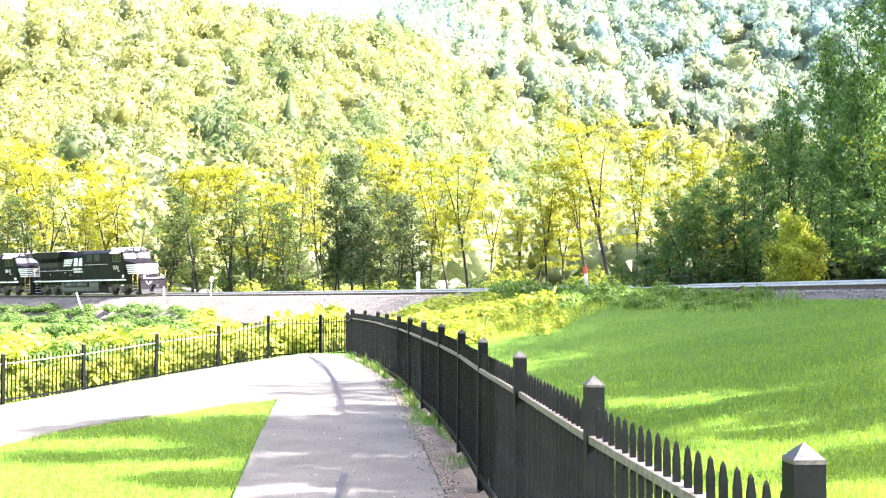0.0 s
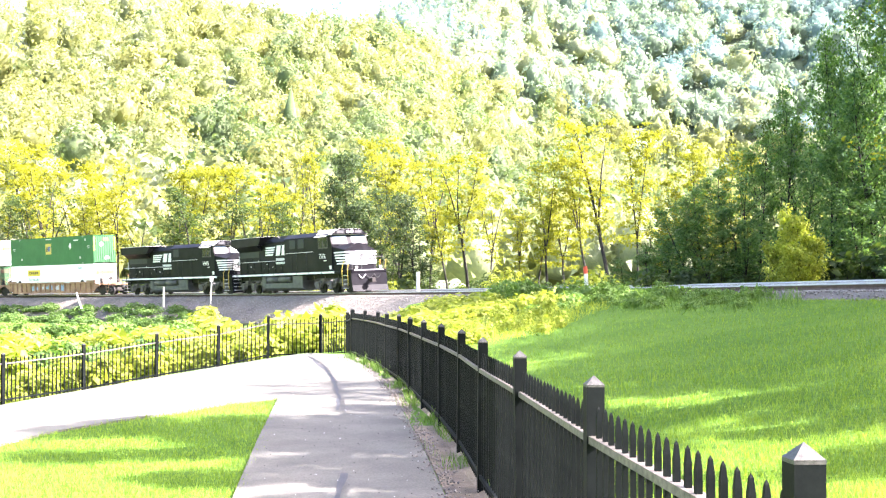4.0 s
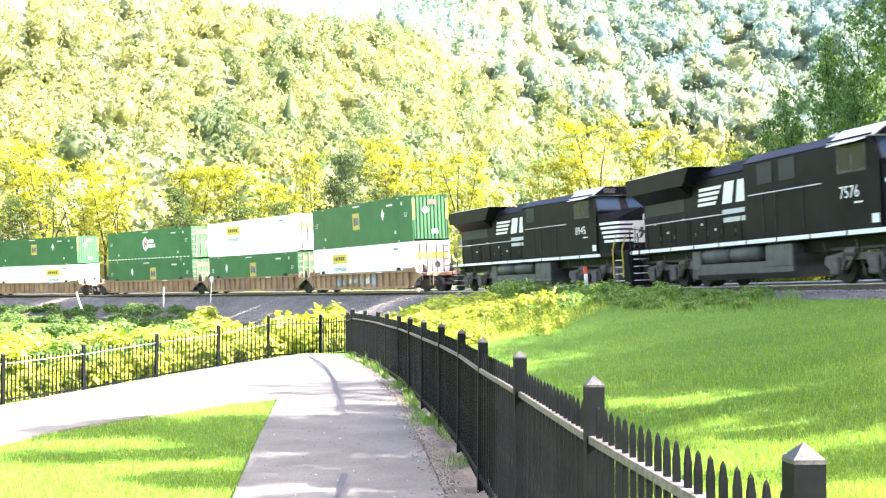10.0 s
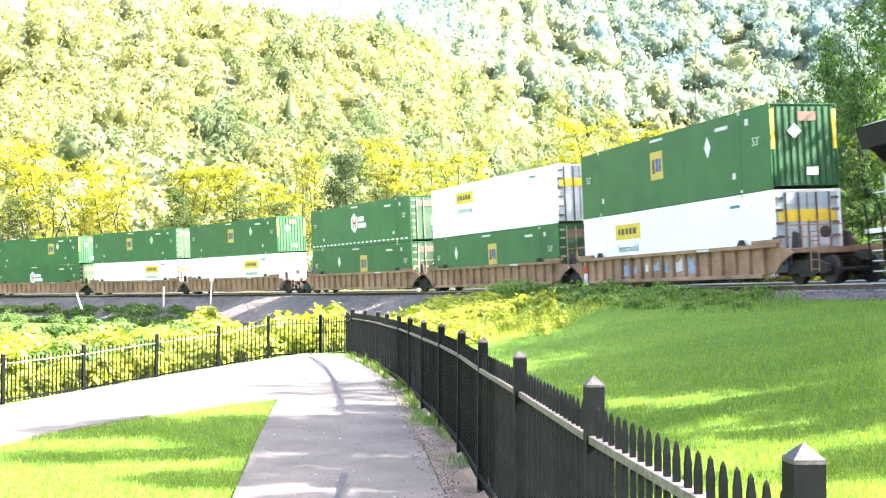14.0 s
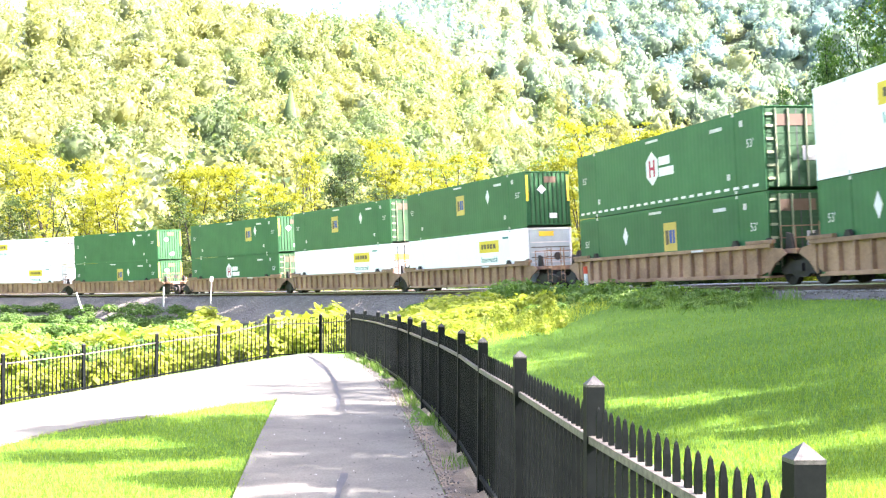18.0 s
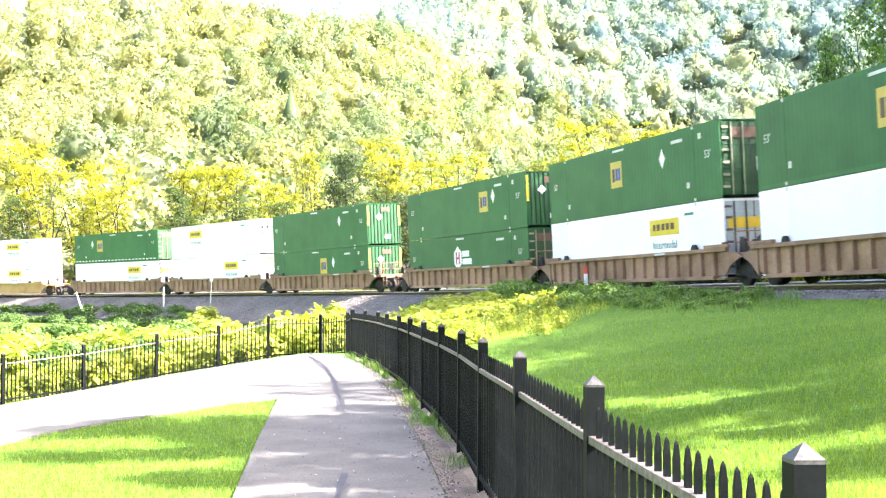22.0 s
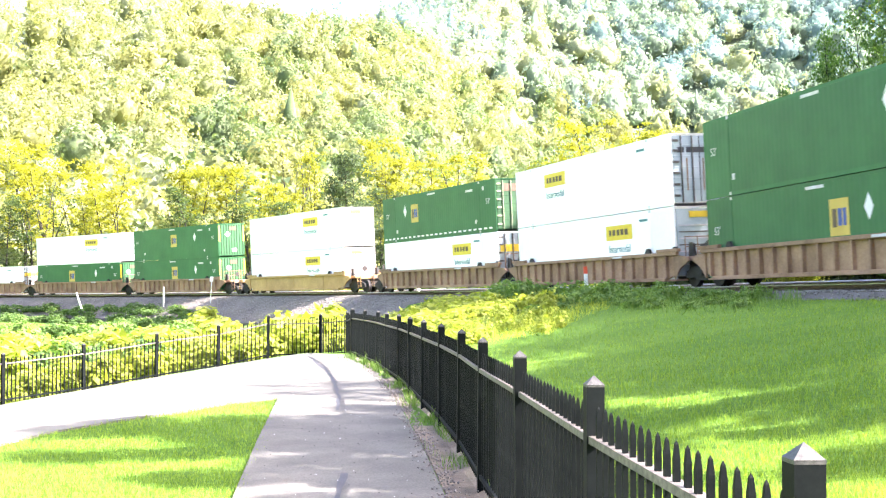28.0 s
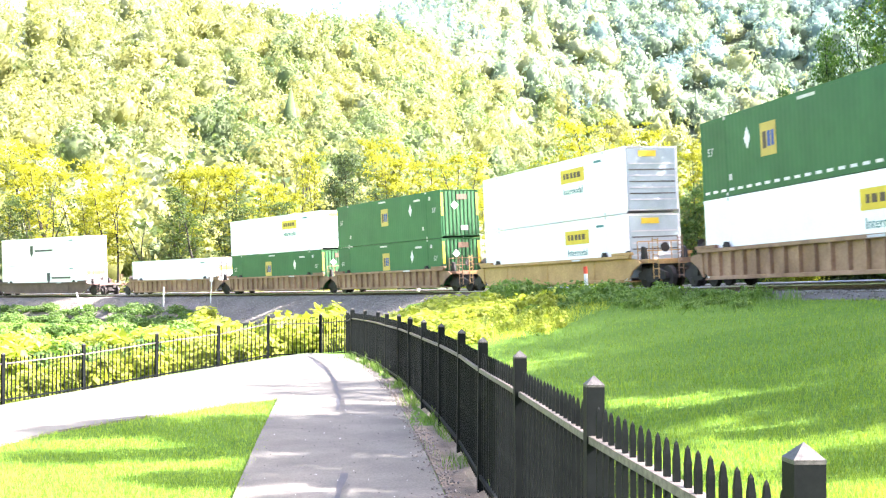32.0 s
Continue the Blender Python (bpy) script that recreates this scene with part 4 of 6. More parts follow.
# undergrowth behind the rails
for k in range(84):
    u = rb.uniform(-40, 1130)
    d = float(np.interp(u, [-40, 300, 700, 1130], [160, 138, 108, 82])) * rb.uniform(0.98, 1.22)
    x, y = at_column(u, d)
    sc = rb.uniform(1.0, 2.4)
    if rb.random() < 0.45:
        put(UNDER[k % 3], x, y, sc, rb.uniform(0, 6.28), "green undergrowth bush behind the railway", "bush", "undergrowth behind the railway")
    else:
        put(UNDERY[k % 2], x, y, sc, rb.uniform(0, 6.28), "yellow-green undergrowth bush behind the railway", "bush", "undergrowth behind the railway")
for u, top, d, w in ((1400, 378, 54, 85), (1432, 415, 53.5, 75), (1372, 425, 54.5, 60), (1405, 435, 52.5, 80)):
    put_top(SAPLING, u, top, d, w, "yellow-green young tree below dark trees, sunlight put into its colour", "undergrowth behind the railway")
for u, d, sc in ((1120, 62, 1.2), (1160, 60, 1.5), (1200, 60, 1.6), (1240, 60, 1.7), (1285, 60, 1.8), (1325, 60, 1.7), (1360, 62, 1.5), (1470, 58, 2.1), (1510, 56, 2.4), (1550, 55, 2.5), (1595, 54, 2.5)):
    x, y = at_column(u, d)
    put(UNDER[1], x, y, sc, rb.uniform(0, 6.28), "dark green bush in the shade of trees", "bush", "undergrowth behind the railway")
for ob in PROTOS:
    for o in (*ob.children_recursive, ob):
        bpy.data.objects.remove(o)


def grass_blades(name, spots, tall, label, seed, mat=None):
    nr = np.random.default_rng(seed)
    n = len(spots)
    z = land(spots[:, 0], spots[:, 1])
    a = nr.uniform(0, 6.283, n)
    h = tall * nr.uniform(0.45, 1.25, n) * spots[:, 2]
    w = 0.0034 * spots[:, 2] * nr.uniform(0.7, 1.4, n)
    u = np.stack([np.cos(a), np.sin(a), np.zeros(n)], 1) * w[:, None]
    lean = np.stack([nr.normal(0, 0.35, n), nr.normal(0, 0.35, n), np.ones(n)], 1) * h[:, None]
    base = np.stack([spots[:, 0], spots[:, 1], z - 0.01], 1)
    q = np.stack([base - u, base + u, base + lean + u * 0.25, base + lean - u * 0.25], 1)
    return tagged(quads_object(name, q, [mat or M["grass"]]), label, "grass", kind="stuff")


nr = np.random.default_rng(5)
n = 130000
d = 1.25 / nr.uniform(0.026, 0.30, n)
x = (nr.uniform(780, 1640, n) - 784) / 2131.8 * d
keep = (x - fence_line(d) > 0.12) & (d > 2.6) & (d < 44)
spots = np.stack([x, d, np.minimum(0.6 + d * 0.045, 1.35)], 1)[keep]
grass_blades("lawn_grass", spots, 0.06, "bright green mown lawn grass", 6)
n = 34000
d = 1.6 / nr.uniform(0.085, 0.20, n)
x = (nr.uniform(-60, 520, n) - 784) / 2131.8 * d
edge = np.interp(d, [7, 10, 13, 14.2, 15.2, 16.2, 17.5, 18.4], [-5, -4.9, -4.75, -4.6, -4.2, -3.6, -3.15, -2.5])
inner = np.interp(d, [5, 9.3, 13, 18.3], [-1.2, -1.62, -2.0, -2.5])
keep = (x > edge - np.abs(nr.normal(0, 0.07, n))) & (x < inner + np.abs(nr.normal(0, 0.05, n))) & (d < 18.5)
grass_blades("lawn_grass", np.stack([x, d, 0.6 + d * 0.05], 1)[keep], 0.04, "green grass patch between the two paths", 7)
n = 5200
d = nr.uniform(6.5, 30, n)
x = fence_line(d) - np.abs(nr.normal(0, 0.13, n)) + 0.05
keep = np.array([noise.noise(Vector((a * 2.2, b * 0.9, 0.3))) for a, b in zip(x, d)]) > 0.02
d, x = d[keep], x[keep]
n = len(d)
grass_blades("edge_grass", np.stack([x, d, 0.8 + d * 0.05 + (nr.uniform(0, 1, n) > 0.9) * 0.8], 1), 0.075, "untidy grass and weeds at the foot of the fence", 8, M["leaf_weed_green_shade"])


# ---------------------------------------------------------------- trackside markers
def marker_post(x, y, z, h, r, lean, label, bands=False, plate=False):
    root = empty("marker_post", label, "marker post", "posts beside the railway")
    root.matrix_world = pose(x, y, z, 0, lean, 0)
    part("shaft", rod(bmesh.new(), (0, 0, -0.3), (0, 0, h * (0.62 if bands else 1)), r, r * 0.95, 8), M["white_post"], root)
    if bands:
        part("band", rod(bmesh.new(), (0, 0, h * 0.62), (0, 0, h), r * 1.02, r, 8), M["red_paint"], root, "orange-red upper band")
    if plate:
        part("plate", box(-0.13, 0.13, -r - 0.03, -r, h * 0.78, h * 1.0, 0.01), M["white_post"], root)
    return root


def post_at(u, v_low, v_high, d, **kw):
    x, y = at_column(u, d)
    z0 = EYE + (521.07 - v_low) / 2131.8 * d
    marker_post(x, y, z0, (v_low - v_high) / 2131.8 * d, kw.pop("r", 0.07), **kw)


_md = np.arange(35, 60, 0.25)
MARKER_D = float(_md[np.argmin(np.abs(from_track(*at_column(1038, _md))[0] - 3.4))])
post_at(290, 537, 508, 101, lean=0, label="short white post on the railway bank", r=0.07)
post_at(143, 541, 517, 106, lean=-18, label="leaning white post on the railway bank", r=0.07)
post_at(373, 530, 490, 96, lean=3, label="thin white post with a small plate", plate=True, r=0.035)
post_at(1038, 506, 472, MARKER_D, lean=-4, label="orange and white banded marker beside the track", bands=True, r=0.09)
post_at(740, 514, 482, 84, lean=0, label="stout pale post beyond the rails", r=0.13)


# tall grass and stalks among the weeds
_n = 3000
_u = nr.uniform(640, 1420, _n)
_d = np.interp(_u, [640, 900, 1000, 1250, 1420], [44, 50, 52, 42, 38]) * nr.uniform(0.7, 1.0, _n)
_x = (_u - 784) / 2131.8 * _d
grass_blades("tall_grass", np.stack([_x, _d, nr.uniform(1.2, 3.0, _n)], 1), 0.14, "long grass and stalks among the weeds", 9, M["leaf_weed_green_shade"])
_n = 4200
_u, _d = nr.uniform(800, 1075, _n), nr.uniform(31, 47, _n)
_u -= np.clip(38 - _d, 0, 8) * 14
_x = (_u - 784) / 2131.8 * _d
grass_blades("tall_grass", np.stack([_x, _d, nr.uniform(1.0, 2.4, _n)], 1), 0.13, "yellow long grass along the weeds, sunlight put into its colour", 12, M["leaf_weed"])
_n = 2600
_u, _d = nr.uniform(-40, 560, _n), nr.uniform(33.9, 44, _n)
_x = (_u - 784) / 2131.8 * _d
grass_blades("tall_grass", np.stack([_x, _d, np.full(_n, 3.2)], 1), 0.14, "long grass behind the fence", 10, M["leaf_weed"])


# ---------------------------------------------------------------- the train
M["loco_black"] = surface("loco_black", (0.0048, 0.0045, 0.0068), (0.0135, 0.0125, 0.016), 0.8, 9, 0.45, bump=0.05, vary=0.1, gloss=0.06, grain=0.06)
M["grille"] = surface("grille", (0.012, 0.012, 0.013), (0.022, 0.022, 0.022), 3, 60, 0.7)
M["truck_grey"] = surface("truck_grey", (0.06, 0.053, 0.047), (0.13, 0.114, 0.10), 2.5, 20, 0.85)
M["tank_grey"] = surface("tank_grey", (0.045, 0.045, 0.045), (0.09, 0.088, 0.086), 2.0, 20, 0.6)
M["wheel_steel"] = surface("wheel_steel", (0.013, 0.011, 0.010), (0.036, 0.030, 0.026), 3, 30, 0.75, metal=0.15)
M["white_paint"] = surface("white_paint", (0.71, 0.67, 0.69), (0.82, 0.78, 0.80), 1.5, 30, 0.5, bump=0.03, grain=0.06)
M["grey_white"] = surface("grey_white", (0.48, 0.45, 0.46), (0.66, 0.63, 0.64), 3, 40, 0.6, bump=0.05, grain=0.06)
M["yellow_paint"] = surface("yellow_paint", (0.62, 0.42, 0.02), (0.75, 0.52, 0.03), 3, 40, 0.5, bump=0.03, grain=0.06)
M["rail_yellow"] = surface("rail_yellow", (0.45, 0.33, 0.05), (0.6, 0.42, 0.06), 3, 40, 0.5)
M["dark_mark"] = surface("dark_mark", (0.03, 0.03, 0.035), (0.05, 0.05, 0.055), 3, 40, 0.6)
M["brown_mark"] = surface("brown_mark", (0.085, 0.05, 0.028), (0.12, 0.07, 0.04), 3, 40, 0.6)
M["blue_mark"] = surface("blue_mark", (0.03, 0.06, 0.25), (0.05, 0.09, 0.34), 3, 40, 0.6)
M["red_mark"] = surface("red_mark", (0.4, 0.02, 0.06), (0.5, 0.03, 0.08), 3, 40, 0.6)
M["teal_mark"] = surface("teal_mark", (0.04, 0.15, 0.17), (0.06, 0.20, 0.21), 3, 40, 0.6)
M["box_green"] = surface("box_green", (0.02, 0.10, 0.036), (0.034, 0.138, 0.05), 0.6, 18, 0.5, bump=0.04, vary=0.10, gloss=0.25, grain=0.06)
# Green front ends: grime and shade are both put into this darker tone.
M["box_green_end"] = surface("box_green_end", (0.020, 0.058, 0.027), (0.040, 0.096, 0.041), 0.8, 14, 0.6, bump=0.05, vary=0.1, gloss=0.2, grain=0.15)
M["box_white"] = surface("box_white", (0.87, 0.825, 0.825), (0.94, 0.895, 0.895), 0.6, 18, 0.5, bump=0.04, vary=0.06, grain=0.06)
# End walls of white boxes: silver grey with bluish shade put in.
M["end_grey_shade"] = surface("end_grey_shade", (0.29, 0.345, 0.365), (0.41, 0.475, 0.50), 0.8, 18, 0.55, bump=0.06, vary=0.08, grain=0.08)
M["ochre_panel"] = surface("ochre_panel", (0.46, 0.31, 0.05), (0.58, 0.40, 0.08), 1.2, 30, 0.5, bump=0.03, grain=0.06)
# Door rods and hinges: sunlight on them is partly put into this pale tone.
M["rod_pale_lit"] = surface("rod_pale_lit", (0.15, 0.19, 0.11), (0.29, 0.31, 0.18), 3, 30, 0.6, bump=0.05, grain=0.1)
M["well_brown"] = surface("well_brown", (0.17, 0.09, 0.048), (0.40, 0.24, 0.145), 0.7, 12, 0.8, bump=0.2, vary=0.14)
M["well_yellow"] = surface("well_yellow", (0.36, 0.20, 0.07), (0.55, 0.34, 0.13), 0.7, 12, 0.75, bump=0.2)
M["well_dark"] = surface("well_dark", (0.085, 0.05, 0.04), (0.16, 0.10, 0.08), 0.7, 12, 0.8, bump=0.2)
M["graffiti_blue"] = surface("graffiti_blue", (0.15, 0.25, 0.42), (0.4, 0.48, 0.55), 2.5, 14, 0.7)


def glass_material():
    m, t, b = nodes_of("cab_glass_sky")
    # The sky's reflection is put into this blue base colour.
    b.inputs["Base Color"].default_value = (0.042, 0.078, 0.125, 1)
    b.inputs["Roughness"].default_value = 0.2
    b.inputs["Specular IOR Level"].default_value = 0.1
    return m


def lamp_material():
    m, t, b = nodes_of("headlight")
    b.inputs["Emission Color"].default_value = (1.0, 0.78, 0.62, 1)
    b.inputs["Emission Strength"].default_value = 6.0
    return m


M["glass"], M["lamp"] = glass_material(), lamp_material()
M["side_glass"] = surface("side_glass", (0.004, 0.006, 0.007), (0.008, 0.01, 0.012), 2, 30, 0.25, bump=0, gloss=0.15)


def text_part(name, words, size, mat, m, parent, label=""):
    """Lettering as a thin mesh; m places its baseline start."""
    cu = bpy.data.curves.new(name, 'FONT')
    cu.body = words
    cu.size = size
    cu.extrude = 0.004
    cu.align_x = 'CENTER'
    cu.align_y = 'CENTER'
    cu.resolution_u = 2
    tmp = bpy.data.objects.new(name, cu)
    scene.collection.objects.link(tmp)
    me = bpy.data.meshes.new_from_object(tmp.evaluated_get(bpy.context.evaluated_depsgraph_get()))
    bpy.data.objects.remove(tmp)
    me.materials.clear()
    me.materials.append(mat)
    ob = shared(name, me, parent, m, label)
    return ob


def side_m(x, y, z):
    """The frame of lettering on the inner side of a car (its right side)."""
    return Matrix.Translation((x, y, z)) @ Matrix.Rotation(radians(90), 4, 'X')


def wheelset(parent, x, r, name="wheelset"):
    bm = bmesh.new()
    for s in (-1, 1):
        rod(bm, (0, s * 0.70, 0), (0, s * 0.83, 0), r, r, 20)
        rod(bm, (0, s * 0.66, 0), (0, s * 0.70, 0), r + 0.028, r + 0.028, 20)
        rod(bm, (0, s * 0.83, 0), (0, s * 0.86, 0), r * 0.45, r * 0.4, 10)
    rod(bm, (0, -1.0, 0), (0, 1.0, 0), 0.08, 0.08, 8)
    bx(bm, -0.05, 0.05, 0.835, 0.85, -r * 0.8, r * 0.8)
    bx(bm, -0.05, 0.05, -0.85, -0.835, -r * 0.8, r * 0.8)
    ob = part(name, bm, M["wheel_steel"], parent)
    ob.location = (x, 0, r)
    return ob


WHEELS = []


def locomotive(label, number, second):
    root = empty("locomotive", label, "locomotive", "locomotives of the train")
    B, W = M["loco_black"], M["white_paint"]
    # frame and walkway
    bm = box(-10.55, 9.05, -1.52, 1.52, 1.42, 1.60, 0.02)
    bx(bm, -10.2, 9.9, -1.0, 1.0, 1.05, 1.42)
    part("underframe", bm, B, root)
    for s in (-1, 1):
        for k in range(9):
            a = -10.5 + k * 2.05
            part("sill_stripe", box(a, a + 1.95, *sorted((s * 1.524, s * 1.535)), 1.46, 1.60), W, root, "white reflective stripe along the walkway")
    # engine hood, lower and narrower than the cab
    bm = box(-10.2, -0.2, -0.95, 0.95, 1.6, 4.15, 0.05)
    prism(bm, [(-0.95, 4.15), (0.95, 4.15), (0.80, 4.42), (-0.80, 4.42)], -6.0, -0.2, "x")
    part("engine_hood", bm, B, root)
    # equipment section behind the cab, flush with it
    bm = box(-0.4, 5.1, -1.48, 1.48, 1.6, 4.25, 0.04)
    prism(bm, [(-1.48, 4.25), (1.48, 4.25), (1.05, 4.55), (-1.05, 4.55)], -0.4, 5.1, "x")
    part("equipment_cabinet", bm, B, root)
    for s in (-1, 1):
        for x0 in ((0.6, 2.05) if not second else (0.1,)):
            part("grille", box(x0, x0 + 1.0, min(s * 1.48, s * 1.50), max(s * 1.48, s * 1.50), 3.45, 4.15), M["grille"], root)
        for x0 in (0.9, 1.7, 3.4):
            bm = bmesh.new()
            bx(bm, x0, x0 + 0.04, min(s * 1.48, s * 1.505), max(s * 1.48, s * 1.505), 1.75, 3.2)
            part("door_seam", bm, M["grille"], root)
    # radiator with its overhanging wings
    bm = bmesh.new()
    prism(bm, [(-10.55, 3.95), (-5.2, 3.95), (-4.6, 4.62), (-10.75, 4.62), (-10.75, 4.40)], -1.5, 1.5, "y")
    prism(bm, [(-0.95, 3.5), (-1.5, 3.97), (1.5, 3.97), (0.95, 3.5)], -10.2, -5.6, "x")
    part("radiator", bm, B, root)
    part("radiator_grille", box(-10.0, -6.2, -0.965, 0.965, 3.0, 3.5), M["grille"], root)
    part("radiator_top", box(-10.5, -5.4, -1.42, 1.42, 4.62, 4.66), M["grey_white"], root, "pale grey radiator top")
    for x0, x1 in ((-9.6, -8.6), (-8.4, -7.5), (-6.9, -6.0), (-5.3, -4.35), (-4.25, -3.25), (-3.15, -2.15), (-2.05, -1.05)):
        for s in (-1, 1):
            part("hood_door", box(x0, x1, min(s * 0.95, s * 0.972), max(s * 0.95, s * 0.972), 1.8, 2.9 if x0 < -5.5 else 2.28, 0.008), B, root)
    # exhaust and roof fittings
    bm = box(-3.0, -0.8, -0.55, 0.55, 4.42, 4.60, 0.03)
    bx(bm, -4.8, -3.4, -0.5, 0.5, 4.42, 4.55, 0.03)
    part("roof_hatch", bm, M["grille"], root)
    # cab
    bm = bmesh.new()
    prism(bm, [(5.9, 1.6), (8.45, 1.6), (8.45, 3.55), (8.12, 4.35), (5.9, 4.35)], -1.52, 1.52, "y")
    part("cab", bm, B, root)
    # The sunlit look of the roof is put into its pale grey.
    bm = bmesh.new()
    prism(bm, [(-1.54, 4.28), (-0.95, 4.68), (0.95, 4.68), (1.54, 4.28), (1.5, 4.24), (-1.5, 4.24)], 5.85, 8.32, "x")
    part("cab_roof", bm, M["grey_white"], root, "cab roof with sunlight put into its pale grey")
    bm = bmesh.new()
    prism(bm, [(-1.5, 4.28), (-0.93, 4.66), (0.93, 4.66), (1.5, 4.28)], 8.32, 8.40, "x")
    part("roof_brow", bm, B, root)
    part("number_board", box(8.40, 8.44, -1.05, -0.45, 4.36, 4.58), M["dark_mark"], root)
    part("number_board", box(8.40, 8.44, 0.45, 1.05, 4.36, 4.58), M["dark_mark"], root)
    for y in (-0.16, 0.16):
        bm = rod(bmesh.new(), (8.38, y, 4.47), (8.47, y, 4.47), 0.11, 0.11, 14)
        hl = part("headlight_housing", bm, M["grille"], root)
        part("headlight", rod(bmesh.new(), (8.472, y, 4.47), (8.482, y, 4.47), 0.095, 0.095, 14), M["side_glass"] if second else M["lamp"], hl, "unlit round headlight" if second else "lit round headlight")
    # windscreens, leaning back
    for y0, y1 in ((-1.36, -0.22), (0.22, 1.36)):
        for grow, name, mat, out in ((0.05, "windscreen_frame", M["grille"], 0.012), (0.0, "windscreen", M["glass"], 0.022)):
            bm = bmesh.new()
            za, zb = 3.62 - grow, 4.20 + grow
            f = lambda z: 8.45 - (z - 3.55) * 0.4125 + out
            vs = [(f(za), y0 - grow, za), (f(za), y1 + grow, za), (f(zb), y1 + grow, zb), (f(zb), y0 - grow, zb)]
            lo = [bm.verts.new(v) for v in vs]
            hi = [bm.verts.new((v[0] - 0.03, v[1], v[2])) for v in vs]
            bm.faces.new(lo)
            bm.faces.new(hi[::-1])
            for k in range(4):
                bm.faces.new((lo[k], hi[k], hi[(k + 1) % 4], lo[(k + 1) % 4]))
            bmesh.ops.recalc_face_normals(bm, faces=bm.faces)
            part(name, bm, mat, root)
    for s in (-1, 1):
        y0, y1 = sorted((s * 1.52, s * 1.545))
        fr = part("side_window", box(6.35, 7.85, y0, y1, 3.30, 4.12, 0.02), M["truck_grey"], root, "grey window frame")
        for a, b in ((6.43, 7.05), (7.15, 7.77)):
            y0, y1 = sorted((s * 1.546, s * 1.556))
            part("pane", box(a, b, y0, y1, 3.38, 4.04), M["side_glass"], fr)
        bm = bmesh.new()
        prism(bm, [(s * 1.53, 4.22), (s * 1.53, 4.26), (s * 1.85, 4.16), (s * 1.85, 4.13)], 6.3, 7.9, "x")
        part("sunshade", bm, M["grey_white"], root)
    # nose
    bm = bmesh.new()
    prism(bm, [(-1.25, 1.6), (1.25, 1.6), (1.25, 3.12), (0.0, 3.62), (-1.25, 3.12)], 7.45, 9.2, "x")
    for v in bm.verts:
        if v.co.x > 9 and v.co.z > 3.0:
            v.co.x -= 0.18
        if v.co.x < 8.5 and v.co.z > 3.0:
            v.co.z += 0.28 if abs(v.co.y) > 1 else 0.02
            v.co.y *= 1.18
        if v.co.x < 8.5 and v.co.z < 2:
            v.co.y *= 1.18
    part("nose", bm, B, root)
    for k in range(5):
        z = 2.08 + k * 0.20
        for s in (-1, 1):
            bm = bmesh.new()
            x0 = 7.75 + (4 - k) * 0.09
            ya = lambda x: 1.25 * (1 + 0.18 * (9.2 - x) / 1.75) + 0.012
            lo = [bm.verts.new(v) for v in ((x0, s * ya(x0), z), (9.17, s * ya(9.17), z), (9.17, s * ya(9.17), z + 0.115), (x0, s * ya(x0), z + 0.115))]
            hi = [bm.verts.new((v.co.x, v.co.y - s * 0.02, v.co.z)) for v in lo]
            bm.faces.new(lo)
            for a in range(4):
                bm.faces.new((lo[a], hi[a], hi[(a + 1) % 4], lo[(a + 1) % 4]))
            bmesh.ops.recalc_face_normals(bm, faces=bm.faces)
            part("nose_stripe", bm, W, root)
            y0, y1 = sorted((s * 0.52, s * 1.262))
            part("nose_stripe", box(9.12, 9.212, y0, y1, z, z + 0.115), W, root)
    em = part("front_emblem", box(9.10, 9.216, -0.50, 0.50, 2.02, 3.0), W, root, "white panel with a dark emblem shape")
    bm = bmesh.new()
    prism(bm, [(-0.28, 2.2), (-0.12, 2.25), (-0.05, 2.55), (-0.3, 2.45), (-0.2, 2.65), (0.05, 2.9), (0.18, 2.75), (0.12, 2.4), (0.25, 2.2), (0.1, 2.3), (0.0, 2.45)], 9.217, 9.226, "x")
    part("emblem", bm, M["dark_mark"], em)
    # front platform, plough, steps, lights
    part("anticlimber", box(9.1, 10.3, -1.45, 1.45, 1.42, 1.68, 0.03), B, root)
    part("front_stripe", box(10.302, 10.312, -1.2, 1.2, 1.59, 1.65), M["grey_white"], root)
    for y in (-1.3, -0.55, 0.55, 1.3):
        part("front_rail_post", rod(bmesh.new(), (10.2, y, 1.66), (10.2, y, 2.55), 0.02, n=5), M["tank_grey"], root)
    for y0, y1 in ((-1.3, -0.55), (0.55, 1.3)):
        part("front_rail", rod(bmesh.new(), (10.2, y0, 2.55), (10.2, y1, 2.55), 0.022, n=5), M["tank_grey"], root)
    bm = bmesh.new()
    prism(bm, [(9.85, 1.42), (10.25, 1.42), (10.35, 0.55), (10.5, 0.14), (10.0, 0.14), (9.75, 0.6)], -1.45, 1.45, "y")
    part("snowplough", bm, B, root)
    for s in (-1, 1):
        h = part("ditch_light_housing", rod(bmesh.new(), (10.1, s * 0.98, 1.82), (10.26, s * 0.98, 1.82), 0.13, 0.13, 12), M["grille"], root)
        part("ditch_light", rod(bmesh.new(), (10.262, s * 0.98, 1.82), (10.272, s * 0.98, 1.82), 0.07, 0.07, 12), M["side_glass"] if second else M["lamp"], h, "unlit round ditch light" if second else "lit round ditch light")
    bm = rod(bmesh.new(), (10.2, 0, 0.9), (10.85, 0, 0.9), 0.12, 0.10, 10)
    bx(bm, 10.65, 10.95, -0.16, 0.16, 0.72, 1.05, 0.03)
    part("coupler", bm, M["wheel_steel"], root)
    part("coupler", rod(bmesh.new(), (-10.5, 0, 0.9), (-11.12, 0, 0.9), 0.12, 0.10, 10), M["wheel_steel"], root)
